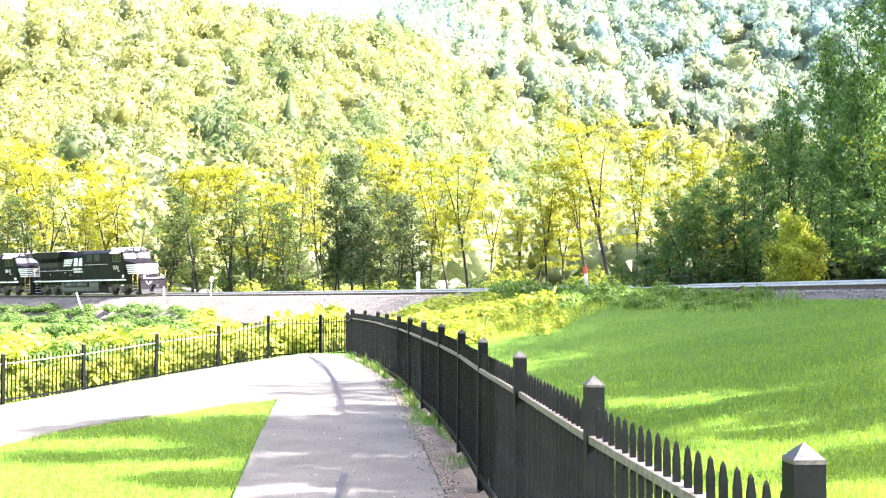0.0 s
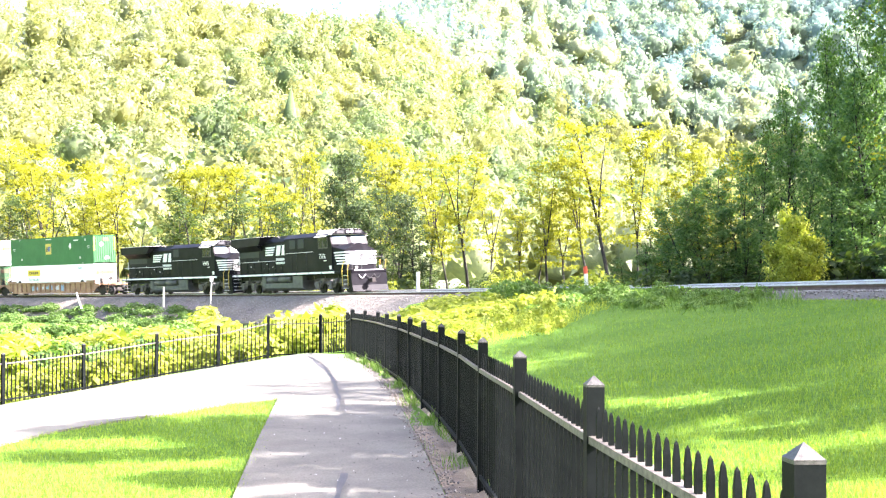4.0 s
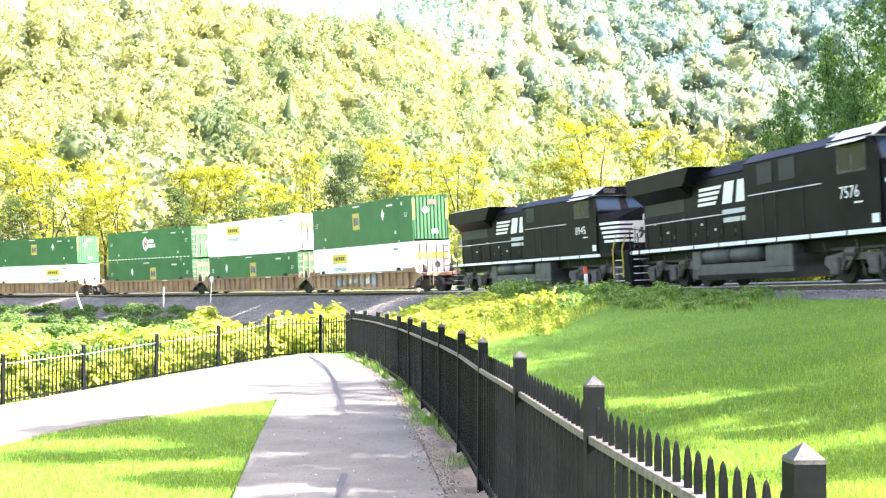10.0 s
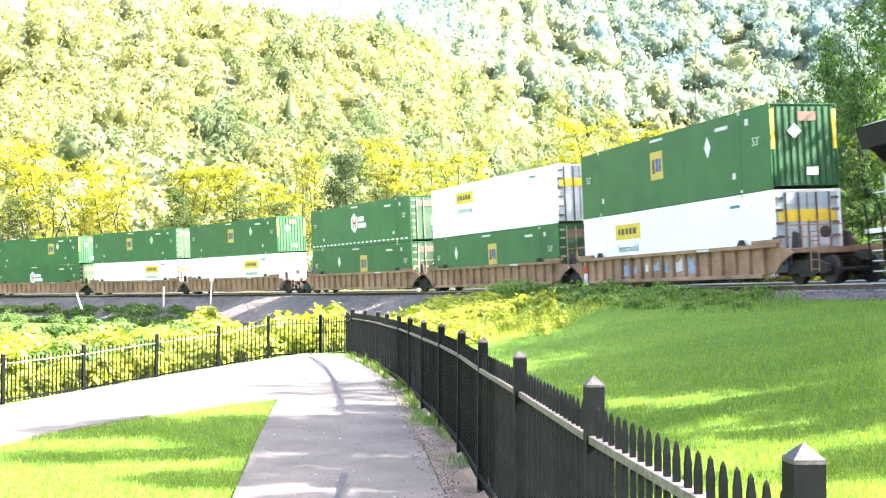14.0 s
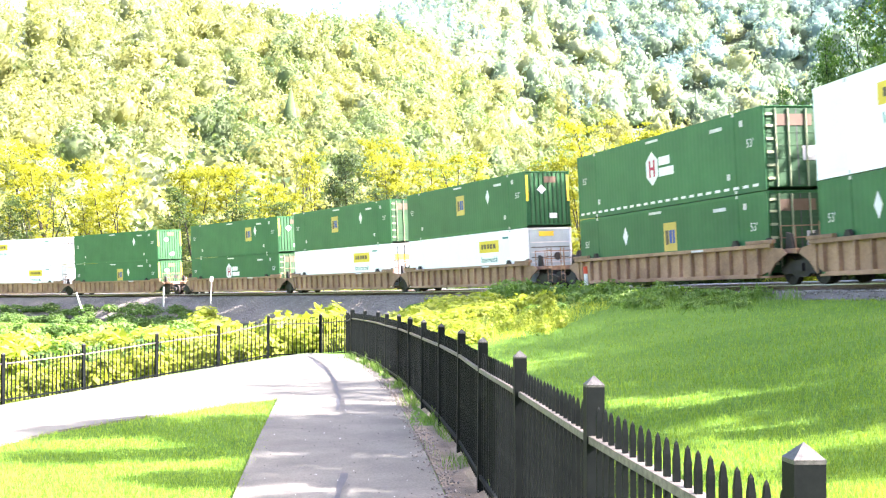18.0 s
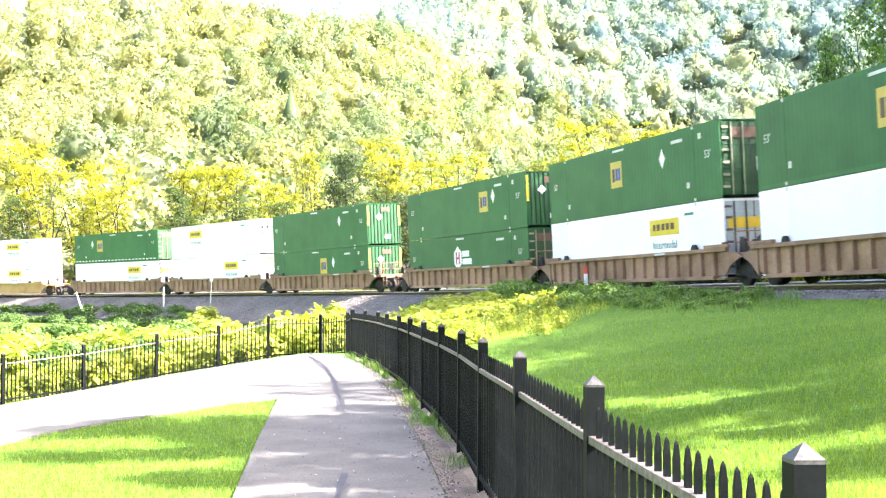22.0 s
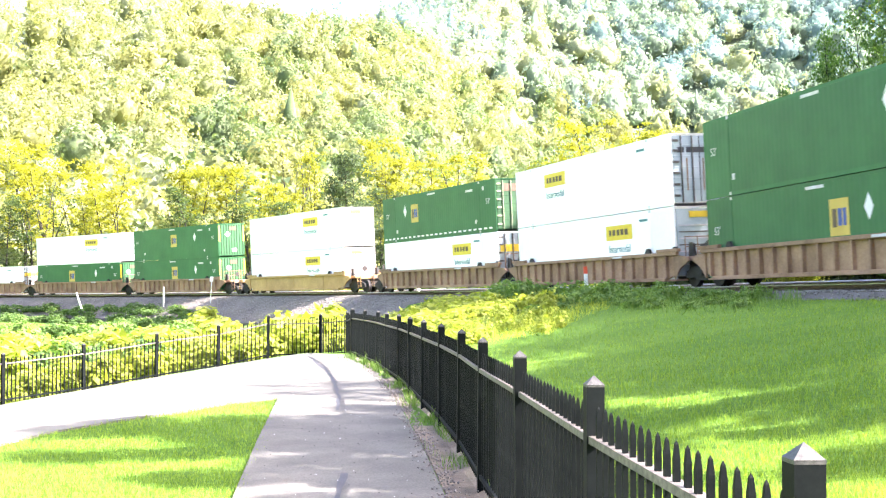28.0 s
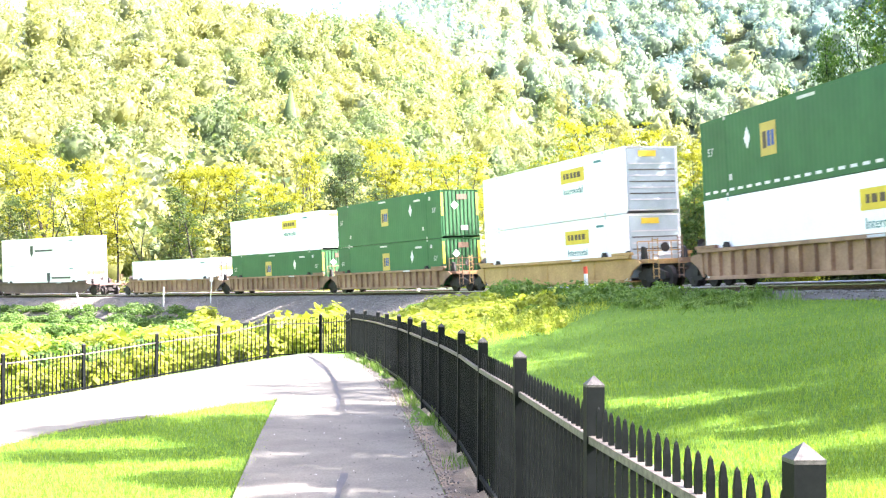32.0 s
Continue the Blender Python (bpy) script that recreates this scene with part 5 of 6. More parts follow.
    for y0, y1 in ((-0.9, -0.35), (-0.3, 0.3), (0.35, 0.9)):
        bm = bmesh.new()
        pts = [Vector((10.36, y0 + (y1 - y0) * k / 6, 1.32 - 0.28 * math.sin(math.pi * k / 6))) for k in range(7)]
        for a, b in zip(pts, pts[1:]):
            rod(bm, a, b, 0.025, n=5)
        part("air_hose", bm, M["grey_white"] if y0 < -0.5 else M["grille"], root)
    for x, d in ((9.5, 1), (-9.9, -1)):
        for s in (-1, 1):
            for k in range(4):
                y0, y1 = sorted((s * 1.05, s * 1.52))
                part("step", box(x - 0.3, x + 0.3, y0, y1, 0.34 + k * 0.3, 0.375 + k * 0.3), M["grey_white"], root)
            y0, y1 = sorted((s * 1.02, s * 1.06))
            part("step_back", box(x - 0.4, x + 0.4, y0, y1, 0.3, 1.45), B, root)
            for e in (-0.42, 0.42):
                bm = bmesh.new()
                q = [(x + e, s * 1.54, 0.5), (x + e, s * 1.56, 1.75), (x + e + 0.25 * d, s * 1.5, 2.35)]
                rod(bm, q[0], q[1], 0.028, n=6)
                rod(bm, q[1], q[2], 0.028, n=6)
                part("grab_rail", bm, M["rail_yellow"] if d > 0 else B, root, "yellow grab rail" if d > 0 else "")
    for s in (-1, 1):
        for k in range(8):
            x = -10.0 + k * 1.33
            part("handrail_post", rod(bmesh.new(), (x, s * 1.48, 1.6), (x, s * 1.48, 2.62), 0.02, n=5), B, root)
        part("handrail", rod(bmesh.new(), (-10.0, s * 1.48, 2.62), (-0.6, s * 1.48, 2.62), 0.022, n=6), M["grey_white"], root)
        part("handrail", rod(bmesh.new(), (0.0, s * 1.53, 3.12), (4.6, s * 1.53, 3.12), 0.022, n=6), M["grey_white"], root)
    part("horn", rod(bmesh.new(), (3.6, -0.5, 4.66), (4.0, -0.5, 4.66), 0.06, 0.12, 8), M["grey_white"], root)
    # tank and air reservoirs
    part("fuel_tank", prism(bmesh.new(), [(-1.4, 0.84), (1.4, 0.84), (1.4, 0.45), (1.1, 0.24), (-1.1, 0.24), (-1.4, 0.45)], -4.5, 2.5, "x"), M["tank_grey"], root)
    part("tank_end_box", box(-4.8, -4.1, -1.42, 1.42, 0.62, 1.38, 0.04), M["tank_grey"], root)
    part("tank_end_box", box(0.75, 2.5, -1.42, 1.42, 0.62, 1.38, 0.04), M["tank_grey"], root)
    for s in (-1, 1):
        for x0 in (-3.85, -1.65):
            bm = rod(bmesh.new(), (x0, s * 1.2, 1.14), (x0 + 1.85, s * 1.2, 1.14), 0.29, 0.29, 14)
            rod(bm, (x0 - 0.08, s * 1.2, 1.14), (x0, s * 1.2, 1.14), 0.16, 0.29, 14)
            rod(bm, (x0 + 1.85, s * 1.2, 1.14), (x0 + 1.93, s * 1.2, 1.14), 0.29, 0.16, 14)
            part("air_reservoir", bm, M["tank_grey"], root, smooth=True)
    # six-wheel trucks
    for c in (-6.9, 6.7):
        tr = empty("truck")
        tr.parent = root
        tr.location = (c, 0, 0)
        for s in (-1, 1):
            y0, y1 = sorted((s * 1.0, s * 1.16))
            bm = bmesh.new()
            prism(bm, [(-2.75, 0.62), (-2.4, 0.42), (-1.75, 0.42), (-1.6, 0.72), (-0.5, 0.72), (-0.35, 0.42), (0.35, 0.42), (0.5, 0.72), (1.6, 0.72),
                       (1.75, 0.42), (2.4, 0.42), (2.75, 0.62), (2.7, 0.86), (1.3, 1.02), (0.6, 0.92), (-0.6, 0.92), (-1.3, 1.02), (-2.7, 0.86)], y0, y1, "y")
            part("side_frame", bm, M["truck_grey"], tr)
            for ax in (-2.05, 0.0, 2.05):
                y2, y3 = sorted((s * 1.16, s * 1.3))
                part("axle_box", box(ax - 0.24, ax + 0.24, y2, y3, 0.28, 0.84, 0.05), M["truck_grey"], tr)
                part("spring", rod(bmesh.new(), (ax + 0.42, s * 1.1, 0.74), (ax + 0.42, s * 1.1, 1.0), 0.09, n=8), M["grille"], tr)
            for ax in (-1.05, 1.0):
                part("damper", rod(bmesh.new(), (ax - 0.3, s * 1.24, 0.5), (ax + 0.3, s * 1.22, 1.12), 0.05, n=8), M["truck_grey"], tr)
            for ax in (-2.72, -0.95, 1.1, 2.72):
                part("sand_pipe", rod(bmesh.new(), (ax, s * 1.2, 1.35), (ax + 0.12, s * 0.95, 0.2), 0.025, n=6), M["truck_grey"], tr)
            part("brake_rigging", box(-2.3, 2.3, *sorted((s * 1.165, s * 1.2)), 1.03, 1.12, 0.01), M["grille"], tr)
            part("brake_cylinder", rod(bmesh.new(), (-1.3, s * 1.25, 0.98), (-0.8, s * 1.25, 0.98), 0.13, n=10), M["truck_grey"], tr)
            part("brake_cylinder", rod(bmesh.new(), (0.8, s * 1.25, 0.95), (1.25, s * 1.25, 0.95), 0.12, n=10), M["truck_grey"], tr)
        for ax in (-2.05, 0.0, 2.05):
            WHEELS.append((wheelset(tr, ax, 0.53), 0.53))
    # lettering and emblems on both flanks
    for s in (-1, 1):
        yy = s * 0.974
        flip = Matrix.Rotation(radians(180), 4, 'Z') if s > 0 else Matrix.Identity(4)
        for k in range(4):
            bm = bmesh.new()
            z = 3.08 + k * 0.19
            xa = -5.0 + 0.05 * k
            prism(bm, [(xa, z), (xa + 1.75 - 0.10 * (3 - k), z), (xa + 1.85 - 0.10 * (3 - k), z + 0.12), (xa + 0.04, z + 0.12)],
                  *sorted((yy, yy + s * 0.006)), "y")
            part("emblem_stripe", bm, W, root)
        part("flank_emblem", prism(bmesh.new(), [(-3.0, 3.05), (-2.25, 3.05), (-2.0, 3.85), (-2.75, 3.85)], *sorted((yy, yy + s * 0.006)), "y"), W, root,
             "white block emblem")
        bm = bmesh.new()
        prism(bm, [(-1.95, 3.05), (-1.25, 3.05), (-1.1, 3.85), (-1.75, 3.85)], *sorted((yy, yy + s * 0.006)), "y")
        part("flank_emblem", bm, W, root, "white block emblem")
        for z, xa, xb in ((2.66, -3.0, -1.3), (2.36, -3.0, -1.15)):
            part("flank_writing", box(xa, xb, *sorted((yy, yy + s * 0.006)), z, z + 0.17), M["grey_white"], root)
        for x, z in ((-9.1, 2.6), (-7.9, 2.2), (-6.4, 2.65), (-4.8, 2.35), (-3.7, 2.1), (-0.7, 2.7)):
            part("label_plate", box(x, x + 0.16, *sorted((s * 0.973, s * 0.979)), z, z + 0.09), M["grey_white"], root)
        for x in (-5.3, -4.25, -3.15, -2.05, -1.05, -8.5, -7.2):
            part("door_latch", box(x - 0.03, x + 0.03, *sorted((s * 0.973, s * 0.995)), 1.95, 2.12, 0.006), M["truck_grey"], root)
        yb = s * 1.522
        text_part("road_number", number, 0.52, W, side_m(6.05, yb, 2.72) if s < 0 else side_m(6.05, yb, 2.72) @ Matrix.Rotation(radians(180), 4, 'Y'), root)
        part("marking", box(6.3, 6.75, *sorted((yb, yb + s * 0.006)), 2.38, 2.43), W, root)
        part("marking", box(7.15, 7.5, *sorted((yb, yb + s * 0.006)), 1.75, 2.02), W, root)
        part("rear_marking", box(-10.32, -10.2, *sorted((s * 0.6, s * 0.95)), 2.5, 3.2), M["grey_white"], root)
    for ob in root.children:
        if ob.name.split(".")[0] in ("cab", "cab_roof", "roof_brow", "number_board", "headlight_housing", "windscreen", "windscreen_frame", "side_window", "sunshade"):
            ob.location.x = -0.85
    return root


def corrugated(x0, x1, y, z0, z1, pitch, depth, face):
    """A sheet with upright ribs between x0 and x1 at y; face is the outward sign."""
    bm = bmesh.new()
    prev = None
    n = int(round((x1 - x0) / pitch))
    for k in range(n):
        a = x0 + (x1 - x0) * k / n
        w = (x1 - x0) / n
        for dx, dd in ((0, 0), (0.18, 1), (0.5, 1), (0.68, 0)):
            c = [bm.verts.new((a + w * dx, y - face * depth * dd, z)) for z in (z0, z1)]
            if prev:
                bm.faces.new((prev[0], c[0], c[1], prev[1]))
            prev = c
    c = [bm.verts.new((x1, y, z)) for z in (z0, z1)]
    bm.faces.new((prev[0], c[0], c[1], prev[1]))
    bmesh.ops.recalc_face_normals(bm, faces=bm.faces)
    return bm


CL, CW, CH = 16.15, 1.295, 2.896
BARS = {}


def bars_mesh(key, mat, x0, x1, z0, z1, n, gap=0.3, seed=1):
    """A plain bar that stands for a line of writing; lies in x, z."""
    if key not in BARS:
        bm = box(x0, x1, -0.004, 0.004, z0, z1)
        me = bpy.data.meshes.new("writing")
        bm.to_mesh(me)
        bm.free()
        me.materials.append(mat)
        BARS[key] = me
    return BARS[key]


def container(colour, emblem, at, mark, end, ribs, label, dash=False):
    """A 53-foot box: colour, the emblem on its flanks and where it stands, the white lozenge, the kind of front end."""
    g = colour == "green"
    mat = M["box_green"] if g else M["box_white"]
    fit = mat
    root = empty("container", label, "container", "containers on the train")
    L2 = CL / 2
    # shell
    bm = box(-L2 + 0.03, L2 - 0.05, -CW + 0.03, CW - 0.03, 0.10, CH - 0.03)
    part("shell", bm, mat, root)
    for s in (-1, 1):
        if ribs:
            part("side_wall", corrugated(-L2 + 0.1, L2 - 0.1, s * CW, 0.14, CH - 0.1, 0.55, 0.028, s), mat, root)
        else:
            for a, b in ((-L2 + 0.1, -6.12), (-6.06, 6.06), (6.12, L2 - 0.1)):
                part("side_wall", corrugated(a, b, s * CW, 0.14, CH - 0.1, 0.29, 0.003, s), mat, root)
        part("top_rail", box(-L2, L2, *sorted((s * (CW - 0.03), s * (CW + 0.004))), CH - 0.10, CH), fit, root)
        part("bottom_rail", box(-L2, L2, *sorted((s * (CW - 0.03), s * (CW + 0.004))), 0.0, 0.14), fit, root)
        for x in (-L2 + 0.05, -6.09, 6.09, L2 - 0.05):
            p = part("post", box(x - 0.05, x + 0.05, *sorted((s * (CW - 0.03), s * (CW + 0.008))), 0.14, CH - 0.1), fit, root)
            for z in (0.02, CH - 0.13):
                part("casting", box(x - 0.07, x + 0.07, *sorted((s * (CW - 0.03), s * (CW + 0.013))), z, z + 0.11), M["grey_white"] if abs(x) < 7 else fit, p)
    part("roof", box(-L2, L2, -CW + 0.01, CW - 0.01, CH - 0.03, CH - 0.005), fit, root)
    # front end
    if end == "corr":
        bm = corrugated(-CW + 0.12, CW - 0.12, 0, 0.14, CH - 0.1, 0.26, 0.085, 1)
        for v in bm.verts:
            v.co = Vector((L2 + v.co.y, v.co.x, v.co.z))
        bmesh.ops.recalc_face_normals(bm, faces=bm.faces)
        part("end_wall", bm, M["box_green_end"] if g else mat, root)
        for s in (-1, 1):
            part("corner_stripe", box(L2 - 0.02, L2 + 0.008, *sorted((s * (CW - 0.15), s * (CW - 0.02))), 1.35, CH - 0.2), M["yellow_paint"], root, "yellow warning stripe")
        bm = bmesh.new()
        prism(bm, [(-0.62, 1.95), (-0.36, 2.2), (-0.1, 1.95), (-0.36, 1.7)], L2 + 0.004, L2 + 0.01, "x")
        part("lozenge", bm, M["white_paint"], root)
        part("end_plate", box(L2 + 0.004, L2 + 0.01, -0.2, 0.5, 2.3, 2.62), M["brown_mark"], root)
        part("end_plate", box(L2 + 0.004, L2 + 0.01, 0.05, 0.5, 0.45, 0.72), M["white_paint"], root)
    elif end in ("doors", "stained"):
        part("end_wall", box(L2 - 0.06, L2 - 0.02, -CW + 0.1, CW - 0.1, 0.14, CH - 0.1), M["box_green_end"] if g else M["end_grey_shade"], root)
        for y in (-0.85, -0.35, 0.35, 0.85):
            part("lock_rod", rod(bmesh.new(), (L2 + 0.02, y, 0.1), (L2 + 0.02, y, CH - 0.1), 0.034, n=6), M["rod_pale_lit"] if g else M["truck_grey"], root, "upright door lock rod")
        for z in (0.35, 0.8, 1.25, 1.7, 2.15, 2.55):
            for s in (-1, 1):
                part("hinge", box(L2 - 0.02, L2 + 0.03, *sorted((s * 0.95, s * 1.22)), z, z + 0.09), M["rod_pale_lit"] if g else M["truck_grey"], root)
        part("door_gap", box(L2 - 0.02, L2 - 0.012, -0.02, 0.02, 0.16, CH - 0.12), M["dark_mark"], root)
        for z in (0.62, 1.06, 1.5, 1.94, 2.38):
            for lo, hi in ((-1.16, -0.05), (0.05, 1.16)):
                part("door_rib", box(L2 - 0.02, L2 - 0.006, lo, hi, z, z + 0.05, 0.004), M["box_green_end"] if g else M["end_grey_shade"], root)
        if end == "stained":
            for y in (-0.62, 0.12, 0.6):
                part("rust_streak", box(L2 - 0.006, L2 - 0.003, y, y + 0.06, 0.6, 1.9), M["well_brown"], root, "rusty streak down the door")
            for a, b in ((-1.0, -0.7), (-0.6, -0.38), (-0.3, 0.3), (0.42, 0.95)):
                part("end_writing", box(L2 - 0.005, L2 - 0.001, a, b, 2.12, 2.34), M["dark_mark"], root)
        else:
            part("end_plate", box(L2 - 0.02, L2 + 0.0, -0.8 if g else -1.12, 0.6 if g else 1.12, 1.8 if not g else 2.2, 2.2 if not g else 2.6), M["yellow_paint"] if not g else M["brown_mark"], root)
        part("end_plate", box(L2 - 0.02, L2 + 0.0, 0.2, 0.8, 1.0, 1.5), M["grey_white"], root)
    else:
        part("end_wall", box(L2 - 0.06, L2 - 0.01, -CW + 0.1, CW - 0.1, 0.14, CH - 0.1), M["box_green_end"] if g else M["end_grey_shade"], root)
        for k in range(7):
            z = 0.55 + k * 0.26
            part("rib", box(L2 - 0.01, L2 + 0.012, -CW + 0.2, CW - 0.15, z, z + 0.05), M["truck_grey"] if k % 2 else M["grey_white"], root)
        part("end_plate", box(L2 + 0.004, L2 + 0.012, -0.62, 0.25, 2.45, 2.7), M["yellow_paint"], root)
    # flank emblems
    for s in (-1, 1):
        y = s * (CW + 0.006)
        turn = Matrix.Identity(4) if s < 0 else Matrix.Rotation(math.pi, 4, 'Z')
        ax = at if s < 0 else -at

        def flank(name, me, x, z, label=""):
            shared(name, me, root, Matrix.Translation((x if s < 0 else -x, y, z)) @ turn, label)
        if emblem == "square":
            bm = box(ax - 0.54, ax + 0.54, *sorted((y, y + s * 0.006)), 1.12, 2.25)
            pl = part("emblem_panel", bm, M["ochre_panel"], root, "yellow square emblem")
            y2 = y + s * 0.008
            bm = bmesh.new()
            bx(bm, ax - 0.38, ax - 0.14, *sorted((y2, y2 + s * 0.004)), 1.38, 1.95)
            part("emblem_mark", bm, M["brown_mark"], pl)
            bm = bmesh.new()
            bx(bm, ax - 0.06, ax + 0.16, *sorted((y2, y2 + s * 0.004)), 1.42, 1.95)
            bx(bm, ax + 0.22, ax + 0.4, *sorted((y2, y2 + s * 0.004)), 1.42, 1.95)
            part("emblem_mark", bm, M["blue_mark"], pl)
        elif emblem == "wide":
            bm = box(ax - 1.22, ax + 1.22, *sorted((y, y + s * 0.006)), 1.78, 2.42)
            pl = part("emblem_panel", bm, M["yellow_paint"], root, "wide yellow panel with dark lettering shapes")
            y2 = y + s * 0.008
            for a, b in ((-0.92, -0.72), (-0.62, -0.34), (-0.2, 0.06), (0.16, 0.42), (0.52, 0.84)):
                part("emblem_mark", box(ax + a, ax + b, *sorted((y2, y2 + s * 0.004)), 1.98, 2.24), M["brown_mark"], pl)
            m = side_m(ax, y, 1.38) if s < 0 else side_m(ax, y, 1.38) @ Matrix.Rotation(math.pi, 4, 'Y')
            if s < 0:
                if "inter" not in BARS:
                    t = text_part("lettering", "Intermodal", 0.46, M["teal_mark"], m, root)
                    BARS["inter"] = t.data
                else:
                    shared("lettering", BARS["inter"], root, m)
            else:
                shared("lettering", BARS["inter"], root, m)
        elif emblem == "hexagon":
            bm = bmesh.new()
            prism(bm, [(ax - 0.52, 1.28), (ax, 0.9), (ax + 0.52, 1.28), (ax + 0.52, 1.92), (ax, 2.3), (ax - 0.52, 1.92)], *sorted((y, y + s * 0.006)), "y")
            pl = part("emblem_panel", bm, M["white_paint"], root, "white hexagon emblem")
            y2 = y + s * 0.008
            for a, b, lo, hi in ((-0.26, -0.12, 1.25, 1.95), (0.12, 0.26, 1.25, 1.95), (-0.115, 0.115, 1.54, 1.66)):
                part("emblem_mark", box(ax + a, ax + b, *sorted((y2, y2 + s * 0.004)), lo, hi), M["red_mark"], pl)
            flank("emblem_writing", bars_mesh("hub", M["white_paint"], 0.6, 1.55, 0.0, 0.34, 4, 0.22), at, 1.66)
            flank("emblem_writing", bars_mesh("hub2", M["white_paint"], 0.6, 1.85, 0.0, 0.34, 5, 0.22, 2), at, 1.22)
        elif emblem == "script":
            flank("emblem_writing", bars_mesh("script", M["tank_grey"], -1.6, 1.9, 0.0, 0.2, 13, 0.35, 5), at, 1.45)
            bm = bmesh.new()
            sh = ax - 2.2 * (1 if s < 0 else -1)
            prism(bm, [(sh - 0.3, 1.3), (sh, 0.95), (sh + 0.3, 1.3), (sh + 0.3, 2.1), (sh - 0.3, 2.1)], *sorted((y, y + s * 0.006)), "y")
            part("emblem_panel", bm, M["dark_mark"], root, "dark shield emblem")
        if mark is not None:
            bm = bmesh.new()
            mx = mark if s < 0 else -mark
            prism(bm, [(mx - 0.24, 1.9), (mx, 1.5), (mx + 0.24, 1.9), (mx, 2.3)], *sorted((y, y + s * 0.006)), "y")
            part("lozenge", bm, M["white_paint"], root)
        if g:
            flank("writing", bars_mesh("small", M["grey_white"], 0, 1.1, 0, 0.10, 10), -0.9, CH - 0.24)
            flank("writing", bars_mesh("code", M["grey_white"], 0, 0.9, 0, 0.13, 8), 4.4, CH - 0.5)
            for mx in (7.15, -7.3):
                m = side_m(mx, y, 1.7) if s < 0 else side_m(mx, y, 1.7) @ Matrix.Rotation(math.pi, 4, 'Y')
                if "length" not in BARS:
                    BARS["length"] = text_part("lettering", "53'", 0.42, M["grey_white"], m, root).data
                else:
                    shared("lettering", BARS["length"], root, m)
            flank("writing", bars_mesh("digits2", M["grey_white"], 0, 0.22, 0, 0.22, 2), 6.5, CH - 0.55)
            flank("writing", bars_mesh("digits2", M["grey_white"], 0, 0.22, 0, 0.22, 2), 5.5, 0.55)
            flank("writing", bars_mesh("digits2", M["grey_white"], 0, 0.22, 0, 0.22, 2), -5.9, 0.55)
        else:
            flank("writing", bars_mesh("smallw", M["teal_mark"], 0, 0.7, 0, 0.10, 8), 5.2, CH - 0.45)
        if dash:
            n = 24
            for k in range(n):
                flank("reflective_dash", bars_mesh("dash", M["white_paint"], 0, 0.36, 0, 0.1, 1), -L2 + 0.2 + (CL - 0.4) * k / n, 0.17)
    return root


